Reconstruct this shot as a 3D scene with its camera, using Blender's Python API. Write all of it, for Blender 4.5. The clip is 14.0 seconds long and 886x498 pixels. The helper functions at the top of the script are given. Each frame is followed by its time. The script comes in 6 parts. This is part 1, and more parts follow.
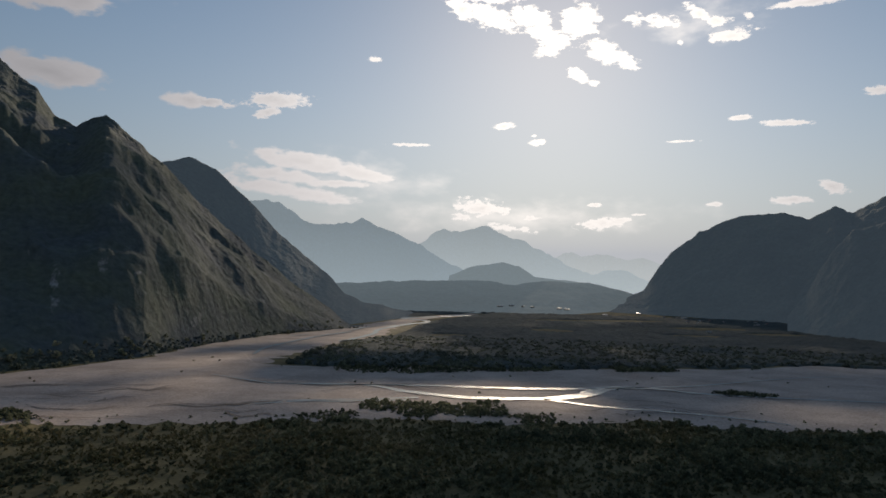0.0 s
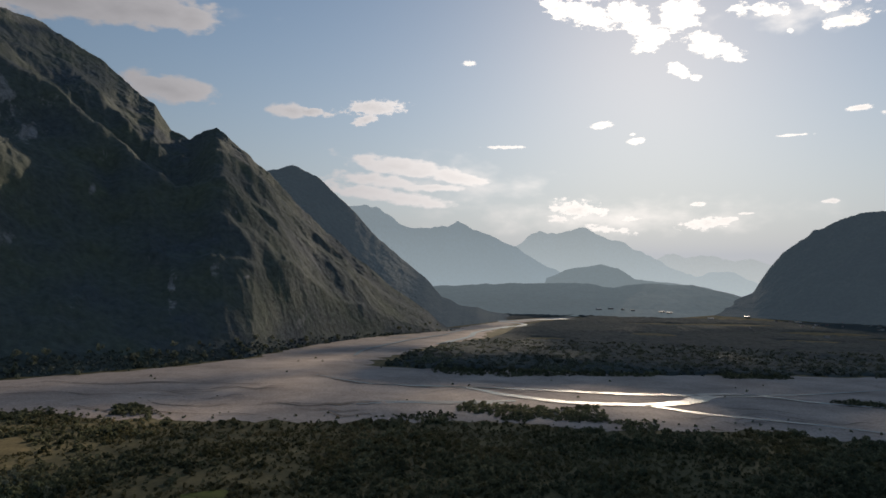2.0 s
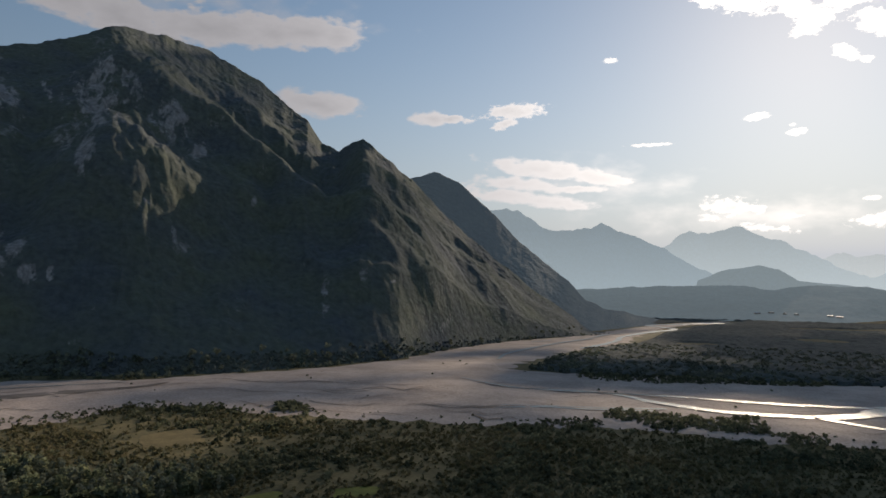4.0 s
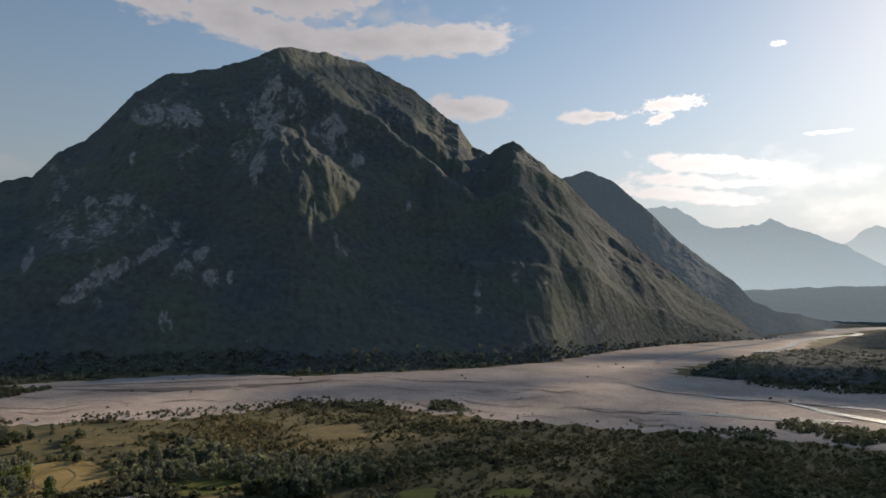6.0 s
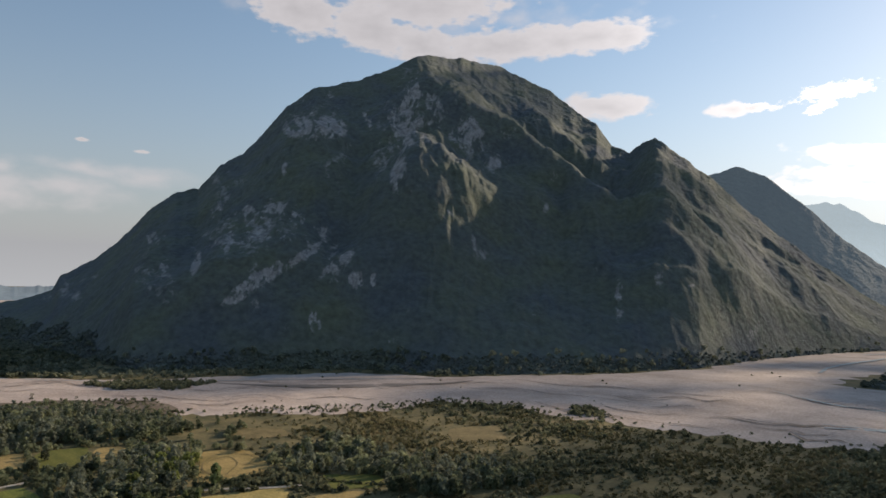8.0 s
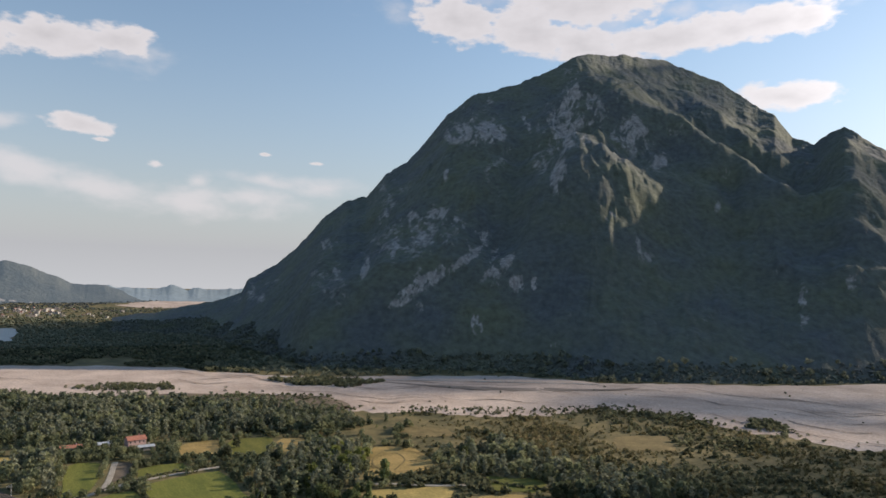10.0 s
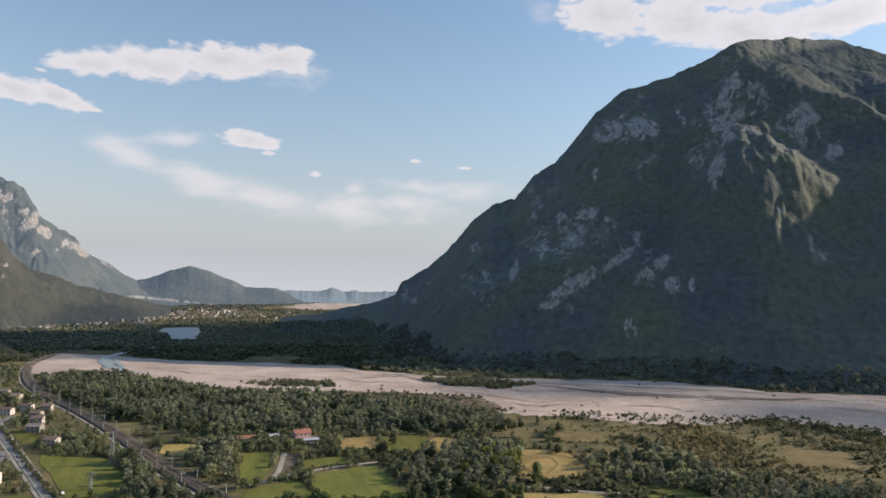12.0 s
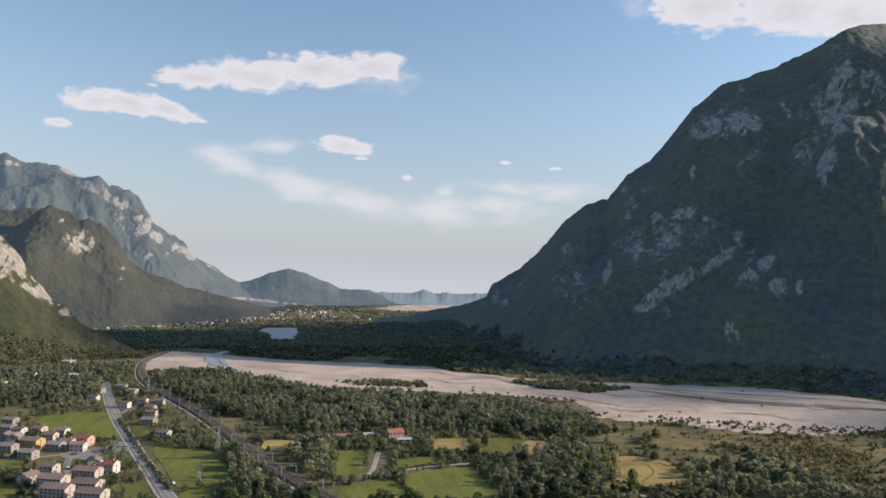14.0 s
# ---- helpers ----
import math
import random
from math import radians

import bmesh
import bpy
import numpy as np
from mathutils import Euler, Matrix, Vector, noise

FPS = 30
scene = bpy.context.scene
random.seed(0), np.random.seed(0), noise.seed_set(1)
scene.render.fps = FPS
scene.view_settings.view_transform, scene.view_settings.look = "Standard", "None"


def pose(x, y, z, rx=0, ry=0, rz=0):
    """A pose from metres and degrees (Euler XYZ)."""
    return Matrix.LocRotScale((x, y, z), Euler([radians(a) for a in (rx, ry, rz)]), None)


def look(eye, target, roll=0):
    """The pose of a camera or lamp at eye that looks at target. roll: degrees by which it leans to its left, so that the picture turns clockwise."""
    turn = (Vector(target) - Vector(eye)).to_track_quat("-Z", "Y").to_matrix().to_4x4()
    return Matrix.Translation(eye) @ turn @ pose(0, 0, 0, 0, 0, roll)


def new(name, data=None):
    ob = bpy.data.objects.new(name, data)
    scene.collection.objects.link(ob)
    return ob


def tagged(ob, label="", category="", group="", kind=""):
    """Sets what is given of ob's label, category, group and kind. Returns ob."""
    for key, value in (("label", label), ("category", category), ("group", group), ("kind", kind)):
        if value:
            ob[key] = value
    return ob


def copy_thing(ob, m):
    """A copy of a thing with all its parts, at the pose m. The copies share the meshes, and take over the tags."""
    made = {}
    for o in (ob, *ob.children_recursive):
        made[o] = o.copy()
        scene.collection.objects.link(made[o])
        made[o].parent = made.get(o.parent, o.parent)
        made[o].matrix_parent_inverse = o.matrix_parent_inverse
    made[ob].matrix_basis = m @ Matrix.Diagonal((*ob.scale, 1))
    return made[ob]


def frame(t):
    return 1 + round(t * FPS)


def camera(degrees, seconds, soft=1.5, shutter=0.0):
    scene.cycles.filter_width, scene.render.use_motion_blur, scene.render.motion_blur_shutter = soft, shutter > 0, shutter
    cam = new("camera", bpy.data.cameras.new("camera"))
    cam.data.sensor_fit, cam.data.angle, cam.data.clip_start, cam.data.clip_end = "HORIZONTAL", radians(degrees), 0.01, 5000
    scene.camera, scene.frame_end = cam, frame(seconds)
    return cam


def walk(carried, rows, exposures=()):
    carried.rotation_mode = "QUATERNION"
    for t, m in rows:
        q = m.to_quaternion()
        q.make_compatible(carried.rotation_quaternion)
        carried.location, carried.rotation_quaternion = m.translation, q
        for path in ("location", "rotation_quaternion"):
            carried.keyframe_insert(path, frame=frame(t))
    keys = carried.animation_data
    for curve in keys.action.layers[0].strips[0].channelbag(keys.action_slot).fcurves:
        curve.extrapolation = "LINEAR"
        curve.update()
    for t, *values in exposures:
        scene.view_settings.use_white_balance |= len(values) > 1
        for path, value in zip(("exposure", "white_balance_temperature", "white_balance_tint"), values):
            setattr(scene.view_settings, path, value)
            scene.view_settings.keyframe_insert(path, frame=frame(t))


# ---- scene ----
cam = camera(64.7, 14.0, 1.6)
EYE = 140.0
# seconds, heading to the left of +y, tilt up, lean to the right (degrees)
ROWS = [(0.0, 1.67, 3.19, -1.21), (0.5, 3.49, 3.2, -1.31), (1.0, 5.38, 3.21, -1.23), (1.5, 7.26, 3.23, -1.13), (2.0, 9.53, 3.27, -1.09), (2.5, 11.91, 3.28, -1.01), (3.0, 14.91, 3.32, -0.95), (5.5, 30.37, 3.36, -0.67), (6.0, 33.5, 3.34, -0.67), (6.5, 36.45, 3.34, -0.75), (7.0, 39.09, 3.34, -0.76), (9.5, 54.46, 3.51, -0.98), (10.0, 57.86, 3.49, -1.0), (10.5, 60.96, 3.45, -0.92), (11.0, 64.02, 3.42, -0.93), (11.5, 66.97, 3.43, -0.86), (12.0, 70.01, 3.47, -0.88), (12.5, 72.4, 3.48, -0.87), (13.0, 74.1, 3.5, -0.94), (13.5, 75.69, 3.5, -0.97), (14.0, 77.43, 3.51, -0.97)]


def heading(yaw, pitch, lean):
    a, p = radians(yaw), radians(pitch)
    way = Vector((-math.sin(a) * math.cos(p), math.cos(a) * math.cos(p), math.sin(p)))
    eye = Vector((0, 0, EYE))
    return look(eye, eye + way, -lean)


EXPOSURES = [(0.0, -0.93, 6850, 12), (3.0, -0.78, 6850, 12), (6.5, -0.26, 7050, 13), (9.5, 0.28, 7000, 13), (14.0, 0.44, 6700, 12)]
walk(cam, [(t, heading(a, p, r)) for t, a, p, r in ROWS], EXPOSURES)

# ---- light ----
SUN_AZ, SUN_EL = -7.4, 20.9
sun = new("sun", bpy.data.lights.new("sun", "SUN"))
sun.data.energy, sun.data.angle, sun.data.color = 5.0, radians(0.6), (1.0, 0.86, 0.68)
_a, _e = radians(SUN_AZ), radians(SUN_EL)
SUN_WAY = Vector((-math.sin(_a) * math.cos(_e), math.cos(_a) * math.cos(_e), math.sin(_e)))
sun.matrix_world = look((0, 0, 900), Vector((0, 0, 900)) - SUN_WAY)

world = bpy.data.worlds.new("sky")
scene.world = world
world.use_nodes = True
wn, wl = world.node_tree.nodes, world.node_tree.links
wn.clear()


def wmath(op, a, b=0.0, c=0.0, clamp=False):
    n = wn.new("ShaderNodeMath")
    n.operation, n.use_clamp = op, clamp
    for i, v in enumerate((a, b, c)):
        if isinstance(v, (int, float)):
            n.inputs[i].default_value = v
        else:
            wl.new(v, n.inputs[i])
    return n.outputs[0]


sky_tex = wn.new("ShaderNodeTexSky")
sky_tex.sky_type, sky_tex.sun_disc = "NISHITA", False
sky_tex.sun_elevation, sky_tex.sun_rotation = radians(SUN_EL), radians(-SUN_AZ)
sky_tex.air_density, sky_tex.dust_density, sky_tex.ozone_density, sky_tex.altitude = 1.0, 0.25, 1.1, 200
co = wn.new("ShaderNodeTexCoord")
sep = wn.new("ShaderNodeSeparateXYZ")
wl.new(co.outputs["Generated"], sep.inputs[0])
deg = 180 / math.pi
az_s = wmath("MULTIPLY", wmath("ARCTAN2", wmath("MULTIPLY", sep.outputs[0], -1.0), sep.outputs[1]), deg)
el_s = wmath("MULTIPLY", wmath("ARCSINE", sep.outputs[2]), deg)
angles = wn.new("ShaderNodeCombineXYZ")
wl.new(az_s, angles.inputs[0]), wl.new(el_s, angles.inputs[1])
# clouds: heading, height, half width, half height (degrees), tilt, weight
CLOUDS_A = [
    (0.5, 22.2, 1.72, 0.89, 25, 1), (-2.0, 21.6, 3.21, 1.06, 15, 1), (-5.2, 21.4, 2.52, 1.07, 10, 1), (-6.6, 20.1, 2.52, 1.03, 25, 1), (-9.3, 21.1, 1.95, 1.6, 0, 1), (-6.8, 19.0, 1.71, 0.56, -10, 0.9),
    (-11.3, 18.7, 2.17, 1.04, 25, 1), (-13.0, 17.9, 1.25, 0.69, 20, 0.9), (-9.1, 17.1, 1.19, 0.57, 25, 1), (-10.4, 16.4, 0.46, 0.35, 0, 0.8), (-2.5, 23.2, 4.59, 0.84, 0, 1), (-13.6, 21.0, 1.14, 0.56, 0, 0.7),
    (-15.7, 20.7, 1.6, 0.64, 10, 0.75), (-18.4, 21.0, 1.6, 0.51, 32, 0.85), (-19.8, 20.3, 1.37, 0.51, 10, 0.8), (-20.8, 19.2, 2.06, 0.56, -5, 0.9), (-22.0, 20.4, 0.64, 0.34, 30, 0.7), (-3.2, 13.2, 1.09, 0.38, -5, 1),
    (-5.9, 11.9, 0.82, 0.36, 0, 1), (-5.6, 12.4, 0.32, 0.2, 0, 0.8), (-21.6, 13.2, 0.95, 0.24, -8, 0.8), (-17.3, 11.7, 1.7, 0.13, 0, 0.8), (-17.1, 19.0, 0.32, 0.26, 0, 0.7), (21.0, 13.9, 3.04, 0.45, 0, 1),
    (15.4, 14.5, 3.05, 0.82, -4, 1), (16.1, 13.5, 1.31, 0.46, -15, 0.9), (7.6, 18.1, 0.85, 0.31, 0, 0.7), (-27.6, 7.8, 1.21, 0.55, 20, 0.9), (-24.9, 7.0, 1.67, 0.42, 0, 0.9), (-24.5, 12.6, 2.15, 0.32, 4, 0.9),
    (-21.4, 13.2, 1.12, 0.27, 0, 0.8), (-19.6, 6.8, 0.74, 0.23, 0, 0.8), (-30.4, 14.3, 1.12, 0.41, 0, 0.9), (-26.8, 20.8, 4.24, 0.4, 0, 0.9), (4.8, 11.6, 2.34, 0.18, 0, 0.85), (-1.4, 6.6, 2.93, 0.9, 5, 0.8),
    (0.2, 5.8, 1.35, 0.45, 10, 0.7), (-5.4, 5.8, 1.02, 0.27, 0, 0.7), (-11.3, 5.4, 2.82, 0.63, -5, 0.75), (-12.6, 5.7, 1.47, 0.34, 0, 0.7), (-10.6, 6.9, 0.81, 0.25, 0, 0.9), (-13.9, 6.1, 0.86, 0.13, 0, 0.8),
    (-3.6, 5.0, 2.93, 0.4, 5, 0.6),
]
CLOUDS_B = [
    (12.8, 9.8, 6.3, 0.92, 8, 0.85), (8.5, 9.2, 3.36, 0.83, 10, 0.85), (14.8, 8.7, 5.13, 0.74, 4, 0.7), (16.1, 7.8, 3.96, 0.74, 4, 0.75), (12.1, 7.2, 4.65, 0.65, 6, 0.8), (10.3, 8.3, 4.19, 0.37, 0, 0.7),
    (56.9, 21.6, 4.72, 2.11, 10, 1), (50.7, 20.6, 5.66, 2.21, 14, 1), (46.5, 22.6, 8.97, 1.96, 0, 1), (46.5, 19.5, 5.18, 1.78, 10, 1), (40.1, 19.6, 9.42, 1.6, -5, 1), (33.7, 19.9, 7.06, 1.42, -6, 1),
    (30.1, 19.9, 2.59, 1.24, -5, 1), (31.7, 14.7, 4.69, 1.27, 2, 1), (22.1, 13.9, 2.11, 0.73, 0, 0.9), (97.5, 16.0, 3.42, 0.99, -4, 1), (93.2, 16.6, 4.79, 1.51, -3, 1), (87.9, 17.4, 5.14, 1.57, -2, 1),
    (83.3, 17.9, 2.91, 1.57, -3, 1), (103.8, 13.5, 3.75, 0.93, 0, 1), (102.0, 13.6, 3.75, 0.99, 6, 1), (99.3, 13.4, 2.73, 0.93, 10, 1), (97.1, 12.8, 1.23, 0.23, 5, 0.7), (85.6, 11.7, 2.79, 0.87, 4, 1),
    (84.3, 10.7, 0.75, 0.2, 0, 0.8), (80.5, 9.2, 0.75, 0.54, 20, 0.45), (72.4, 10.6, 0.61, 0.2, 0, 0.7), (68.3, 10.1, 0.82, 0.2, 0, 0.7), (100.6, 15.1, 0.75, 0.2, 0, 0.5), (106.7, 11.7, 1.21, 0.46, 0, 0.9),
    (120.0, 15.0, 8.0, 1.4, 0, 0.9), (-48.0, 16.0, 9.0, 1.4, 0, 0.9), (-60.0, 9.0, 10.0, 1.0, 0, 0.8),
]
CLOUDS_C = [
    (94.4, 9.8, 4.76, 1.51, 16, 0.8), (89.5, 8.2, 6.11, 1.61, 17, 0.85), (84.3, 7.2, 5.76, 1.51, 10, 0.85), (78.4, 6.6, 6.44, 1.68, 6, 0.8), (73.0, 7.0, 5.09, 1.85, 0, 0.7), (91.4, 11.3, 3.57, 0.87, -8, 0.8),
    (72.3, 8.5, 4.41, 0.87, 8, 0.6), (68.2, 8.1, 4.07, 1.34, 0, 0.6), (77.4, 8.3, 1.36, 1.01, -20, 0.6), (82.5, 16.8, 3.0, 1.6, 0, 0.4), (47.0, 22.0, 20.0, 2.2, 3, 0.5), (-4.0, 6.0, 16.0, 1.8, 0, 0.55),
    (8.0, 8.8, 8.5, 2.0, 5, 0.5), (-18.5, 20.3, 6.0, 1.5, 0, 0.5),
]


def cloud_field(rows, rough, ragged, fine=0.9, detail=7.0):
    puff = wn.new("ShaderNodeTexNoise")
    stretch = wn.new("ShaderNodeMapping")
    stretch.inputs["Scale"].default_value = (0.55, 1.1, 1.0)
    wl.new(angles.outputs[0], stretch.inputs[0]), wl.new(stretch.outputs[0], puff.inputs["Vector"])
    puff.inputs["Scale"].default_value, puff.inputs["Detail"].default_value, puff.inputs["Roughness"].default_value = fine, detail, rough
    best = None
    for az, el, ra, re_, tilt, weight in rows:
        m = wn.new("ShaderNodeMapping")
        m.vector_type = "TEXTURE"
        m.inputs["Location"].default_value, m.inputs["Rotation"].default_value, m.inputs["Scale"].default_value = (az, el, 0), (0, 0, radians(tilt)), (ra, re_, 1)
        if best is None:
            wl.new(angles.outputs[0], m.inputs[0])
        else:  # each cloud waits for the one before it, which keeps the shader small
            turn = wn.new("ShaderNodeVectorMath")
            turn.operation = "MULTIPLY_ADD"
            turn.inputs[1].default_value = (1e-7, 1e-7, 0)
            wl.new(best, turn.inputs[0]), wl.new(angles.outputs[0], turn.inputs[2]), wl.new(turn.outputs[0], m.inputs[0])
        size = wn.new("ShaderNodeVectorMath")
        size.operation = "LENGTH"
        wl.new(m.outputs[0], size.inputs[0])
        inside = wmath("MULTIPLY_ADD", size.outputs["Value"], -weight, weight)
        best = inside if best is None else wmath("MAXIMUM", best, inside)
    return wmath("ADD", best, wmath("MULTIPLY_ADD", puff.outputs["Fac"], ragged, -0.56 * ragged))


field_a = cloud_field(CLOUDS_A, 0.66, 2.0, 1.9)
field_b = cloud_field(CLOUDS_B, 0.52, 1.25, 1.1, 4.0)
field_c = cloud_field(CLOUDS_C, 0.5, 1.3, 0.6)
field = wmath("MAXIMUM", field_a, wmath("MULTIPLY", field_b, 0.9))
cover = wn.new("ShaderNodeMapRange")
cover.interpolation_type = "SMOOTHSTEP"
wl.new(field, cover.inputs[0])
cover.inputs[1].default_value, cover.inputs[2].default_value = -0.02, 0.30
veil = wn.new("ShaderNodeMapRange")
veil.interpolation_type = "SMOOTHSTEP"
wl.new(field_c, veil.inputs[0])
veil.inputs[1].default_value, veil.inputs[2].default_value, veil.inputs[4].default_value = -0.1, 0.75, 0.72
thick = wn.new("ShaderNodeMapRange")
wl.new(field, thick.inputs[0])
thick.inputs[1].default_value, thick.inputs[2].default_value, thick.inputs[3].default_value, thick.inputs[4].default_value = 0.25, 1.1, 1.0, 0.8
# nearness to the sun brightens the thin cloud edges
near_sun = wn.new("ShaderNodeVectorMath")
near_sun.operation = "DOT_PRODUCT"
wl.new(co.outputs["Generated"], near_sun.inputs[0])
near_sun.inputs[1].default_value = SUN_WAY
glow = wmath("POWER", wmath("MAXIMUM", near_sun.outputs["Value"], 0.0), 11.0)
bright = wmath("MULTIPLY", wmath("MULTIPLY_ADD", glow, 13.0, 3.9), thick.outputs[0])
cloud_col = wn.new("ShaderNodeMix")
cloud_col.data_type = "RGBA"
cloud_col.inputs[6].default_value, cloud_col.inputs[7].default_value = (0.93, 0.93, 1.0, 1), (1.0, 0.96, 0.9, 1)
wl.new(glow, cloud_col.inputs[0])
cloud_lit = wn.new("ShaderNodeVectorMath")
cloud_lit.operation = "SCALE"
wl.new(cloud_col.outputs[2], cloud_lit.inputs[0]), wl.new(bright, cloud_lit.inputs["Scale"])
# pale haze towards the horizon, brighter below the sun
soft_sky = wn.new("ShaderNodeHueSaturation")
soft_sky.inputs["Hue"].default_value, soft_sky.inputs["Saturation"].default_value, soft_sky.inputs["Value"].default_value = 0.497, 1.04, 0.87
wl.new(sky_tex.outputs[0], soft_sky.inputs["Color"])
wide_glow = wmath("POWER", wmath("MAXIMUM", near_sun.outputs["Value"], 0.0), 5.0)
haze_lit = wn.new("ShaderNodeVectorMath")
haze_lit.operation = "SCALE"
haze_lit.inputs[0].default_value = (0.93, 1.0, 1.10)
low_sky = wmath("POWER", wmath("SUBTRACT", 1.0, wmath("DIVIDE", wmath("MAXIMUM", el_s, 0.0), 30.0), clamp=True), 2.5)
wl.new(wmath("ADD", wmath("MULTIPLY_ADD", wide_glow, 4.5, 1.85), wmath("MULTIPLY", wmath("POWER", low_sky, 1.5), 1.0)), haze_lit.inputs["Scale"])
hazy = wn.new("ShaderNodeMix")
hazy.data_type = "RGBA"
wl.new(wmath("MULTIPLY", low_sky, 1.3, clamp=True), hazy.inputs[0])
wl.new(soft_sky.outputs[0], hazy.inputs[6]), wl.new(haze_lit.outputs[0], hazy.inputs[7])
mix = wn.new("ShaderNodeMix")
mix.data_type = "RGBA"
wl.new(wmath("MAXIMUM", wmath("MULTIPLY", cover.outputs[0], 0.93), veil.outputs[0]), mix.inputs[0])
wl.new(hazy.outputs[2], mix.inputs[6]), wl.new(cloud_lit.outputs[0], mix.inputs[7])
bg = wn.new("ShaderNodeBackground")
bg.inputs["Strength"].default_value = 0.16
wl.new(mix.outputs[2], bg.inputs[0])
out = wn.new("ShaderNodeOutputWorld")
wl.new(bg.outputs[0], out.inputs[0])

# ---- materials ----


def surface(name, dark, light, scale=0.1, rough=0.9, bump=0.4, fine=8.0, vary=0.0, island=0.0, stretch=(1, 1, 1), reach=0.3, metal=0.0, contrast=(0.35, 0.65), rock=None, tint=0.0, thin=0.0, sheen=0.0):
    """Two-scale noise colour with relief; vary: by object, island: by loose piece."""
    m = bpy.data.materials.new(name)
    m.use_nodes = True
    n, l = m.node_tree.nodes, m.node_tree.links
    b = n["Principled BSDF"]
    b.inputs["Roughness"].default_value, b.inputs["Metallic"].default_value = rough, metal
    b.inputs["Specular IOR Level"].default_value = 0.25
    b.inputs["Sheen Weight"].default_value, b.inputs["Sheen Roughness"].default_value = sheen, 0.55
    # the blue tint makes sheen lift forest slopes as air haze would
    b.inputs["Sheen Tint"].default_value = (0.58, 0.74, 1.0, 1)
    tc = n.new("ShaderNodeTexCoord")
    mp = n.new("ShaderNodeMapping")
    mp.inputs["Scale"].default_value = stretch
    l.new(tc.outputs["Object"], mp.inputs[0])
    big, small = n.new("ShaderNodeTexNoise"), n.new("ShaderNodeTexNoise")
    for t, s, d in ((big, scale, 5), (small, scale * fine, 6)):
        l.new(mp.outputs[0], t.inputs["Vector"])
        t.inputs["Scale"].default_value, t.inputs["Detail"].default_value, t.inputs["Roughness"].default_value = s, d, 0.6
    ramp = n.new("ShaderNodeMapRange")
    ramp.inputs[1].default_value, ramp.inputs[2].default_value = contrast
    l.new(big.outputs["Fac"], ramp.inputs[0])
    c = n.new("ShaderNodeMix")
    c.data_type = "RGBA"
    c.inputs[6].default_value, c.inputs[7].default_value = (*dark, 1), (*light, 1)
    l.new(ramp.outputs[0], c.inputs[0])
    hsv = n.new("ShaderNodeHueSaturation")
    grain = n.new("ShaderNodeMath")
    grain.operation = "MULTIPLY_ADD"
    grain.inputs[1].default_value, grain.inputs[2].default_value = 1.4, 0.3
    l.new(small.outputs["Fac"], grain.inputs[0])
    value = grain.outputs[0]
    for source, amount in (("ShaderNodeObjectInfo", vary), ("ShaderNodeNewGeometry", island)):
        if amount:
            info = n.new(source)
            k = n.new("ShaderNodeMath")
            k.operation = "MULTIPLY_ADD"
            k.inputs[1].default_value, k.inputs[2].default_value = 2 * amount, 1 - amount
            l.new(info.outputs["Random" if source == "ShaderNodeObjectInfo" else "Random Per Island"], k.inputs[0])
            p = n.new("ShaderNodeMath")
            p.operation = "MULTIPLY"
            l.new(value, p.inputs[0]), l.new(k.outputs[0], p.inputs[1])
            value = p.outputs[0]
            h = n.new("ShaderNodeMath")
            h.operation = "MULTIPLY_ADD"
            h.inputs[1].default_value, h.inputs[2].default_value = 0.06 * min(1, 2 * amount), 0.5 - 0.035 * min(1, 2 * amount)
            l.new(info.outputs["Random" if source == "ShaderNodeObjectInfo" else "Random Per Island"], h.inputs[0])
            if not tint:
                l.new(h.outputs[0], hsv.inputs["Hue"])
    if tint:
        ta = n.new("ShaderNodeAttribute")
        ta.attribute_name = "tint"
        k = n.new("ShaderNodeMath")
        k.operation = "MULTIPLY_ADD"
        k.inputs[1].default_value, k.inputs[2].default_value = 2 * tint, 1 - tint
        p = n.new("ShaderNodeMath")
        p.operation = "MULTIPLY"
        h = n.new("ShaderNodeMath")
        h.operation = "MULTIPLY_ADD"
        h.inputs[1].default_value, h.inputs[2].default_value = -0.04, 0.525
        l.new(ta.outputs["Fac"], k.inputs[0]), l.new(ta.outputs["Fac"], h.inputs[0])
        l.new(value, p.inputs[0]), l.new(k.outputs[0], p.inputs[1])
        value = p.outputs[0]
        l.new(h.outputs[0], hsv.inputs["Hue"])
    l.new(c.outputs[2], hsv.inputs["Color"])
    l.new(value, hsv.inputs["Value"])
    colour = hsv.outputs[0]
    if rock:
        at = n.new("ShaderNodeAttribute")
        at.attribute_name = "rock"
        edge = n.new("ShaderNodeMath")
        edge.operation = "MULTIPLY_ADD"
        edge.inputs[1].default_value = 2.2
        crag, lean = n.new("ShaderNodeTexNoise"), n.new("ShaderNodeMapping")
        lean.inputs["Scale"].default_value = (1, 1, 0.45)
        l.new(tc.outputs["Object"], lean.inputs[0]), l.new(lean.outputs[0], crag.inputs["Vector"])
        crag.inputs["Scale"].default_value, crag.inputs["Detail"].default_value, crag.inputs["Roughness"].default_value = 0.07, 8, 0.78
        l.new(crag.outputs["Fac"], edge.inputs[0]), l.new(at.outputs["Fac"], edge.inputs[2])
        cut = n.new("ShaderNodeMapRange")
        cut.inputs[1].default_value, cut.inputs[2].default_value = 1.42, 1.95
        l.new(edge.outputs[0], cut.inputs[0])
        rc = n.new("ShaderNodeMix")
        rc.data_type = "RGBA"
        rc.inputs[6].default_value, rc.inputs[7].default_value = (*[0.45 * v for v in rock], 1), (*rock, 1)
        face = n.new("ShaderNodeMapRange")
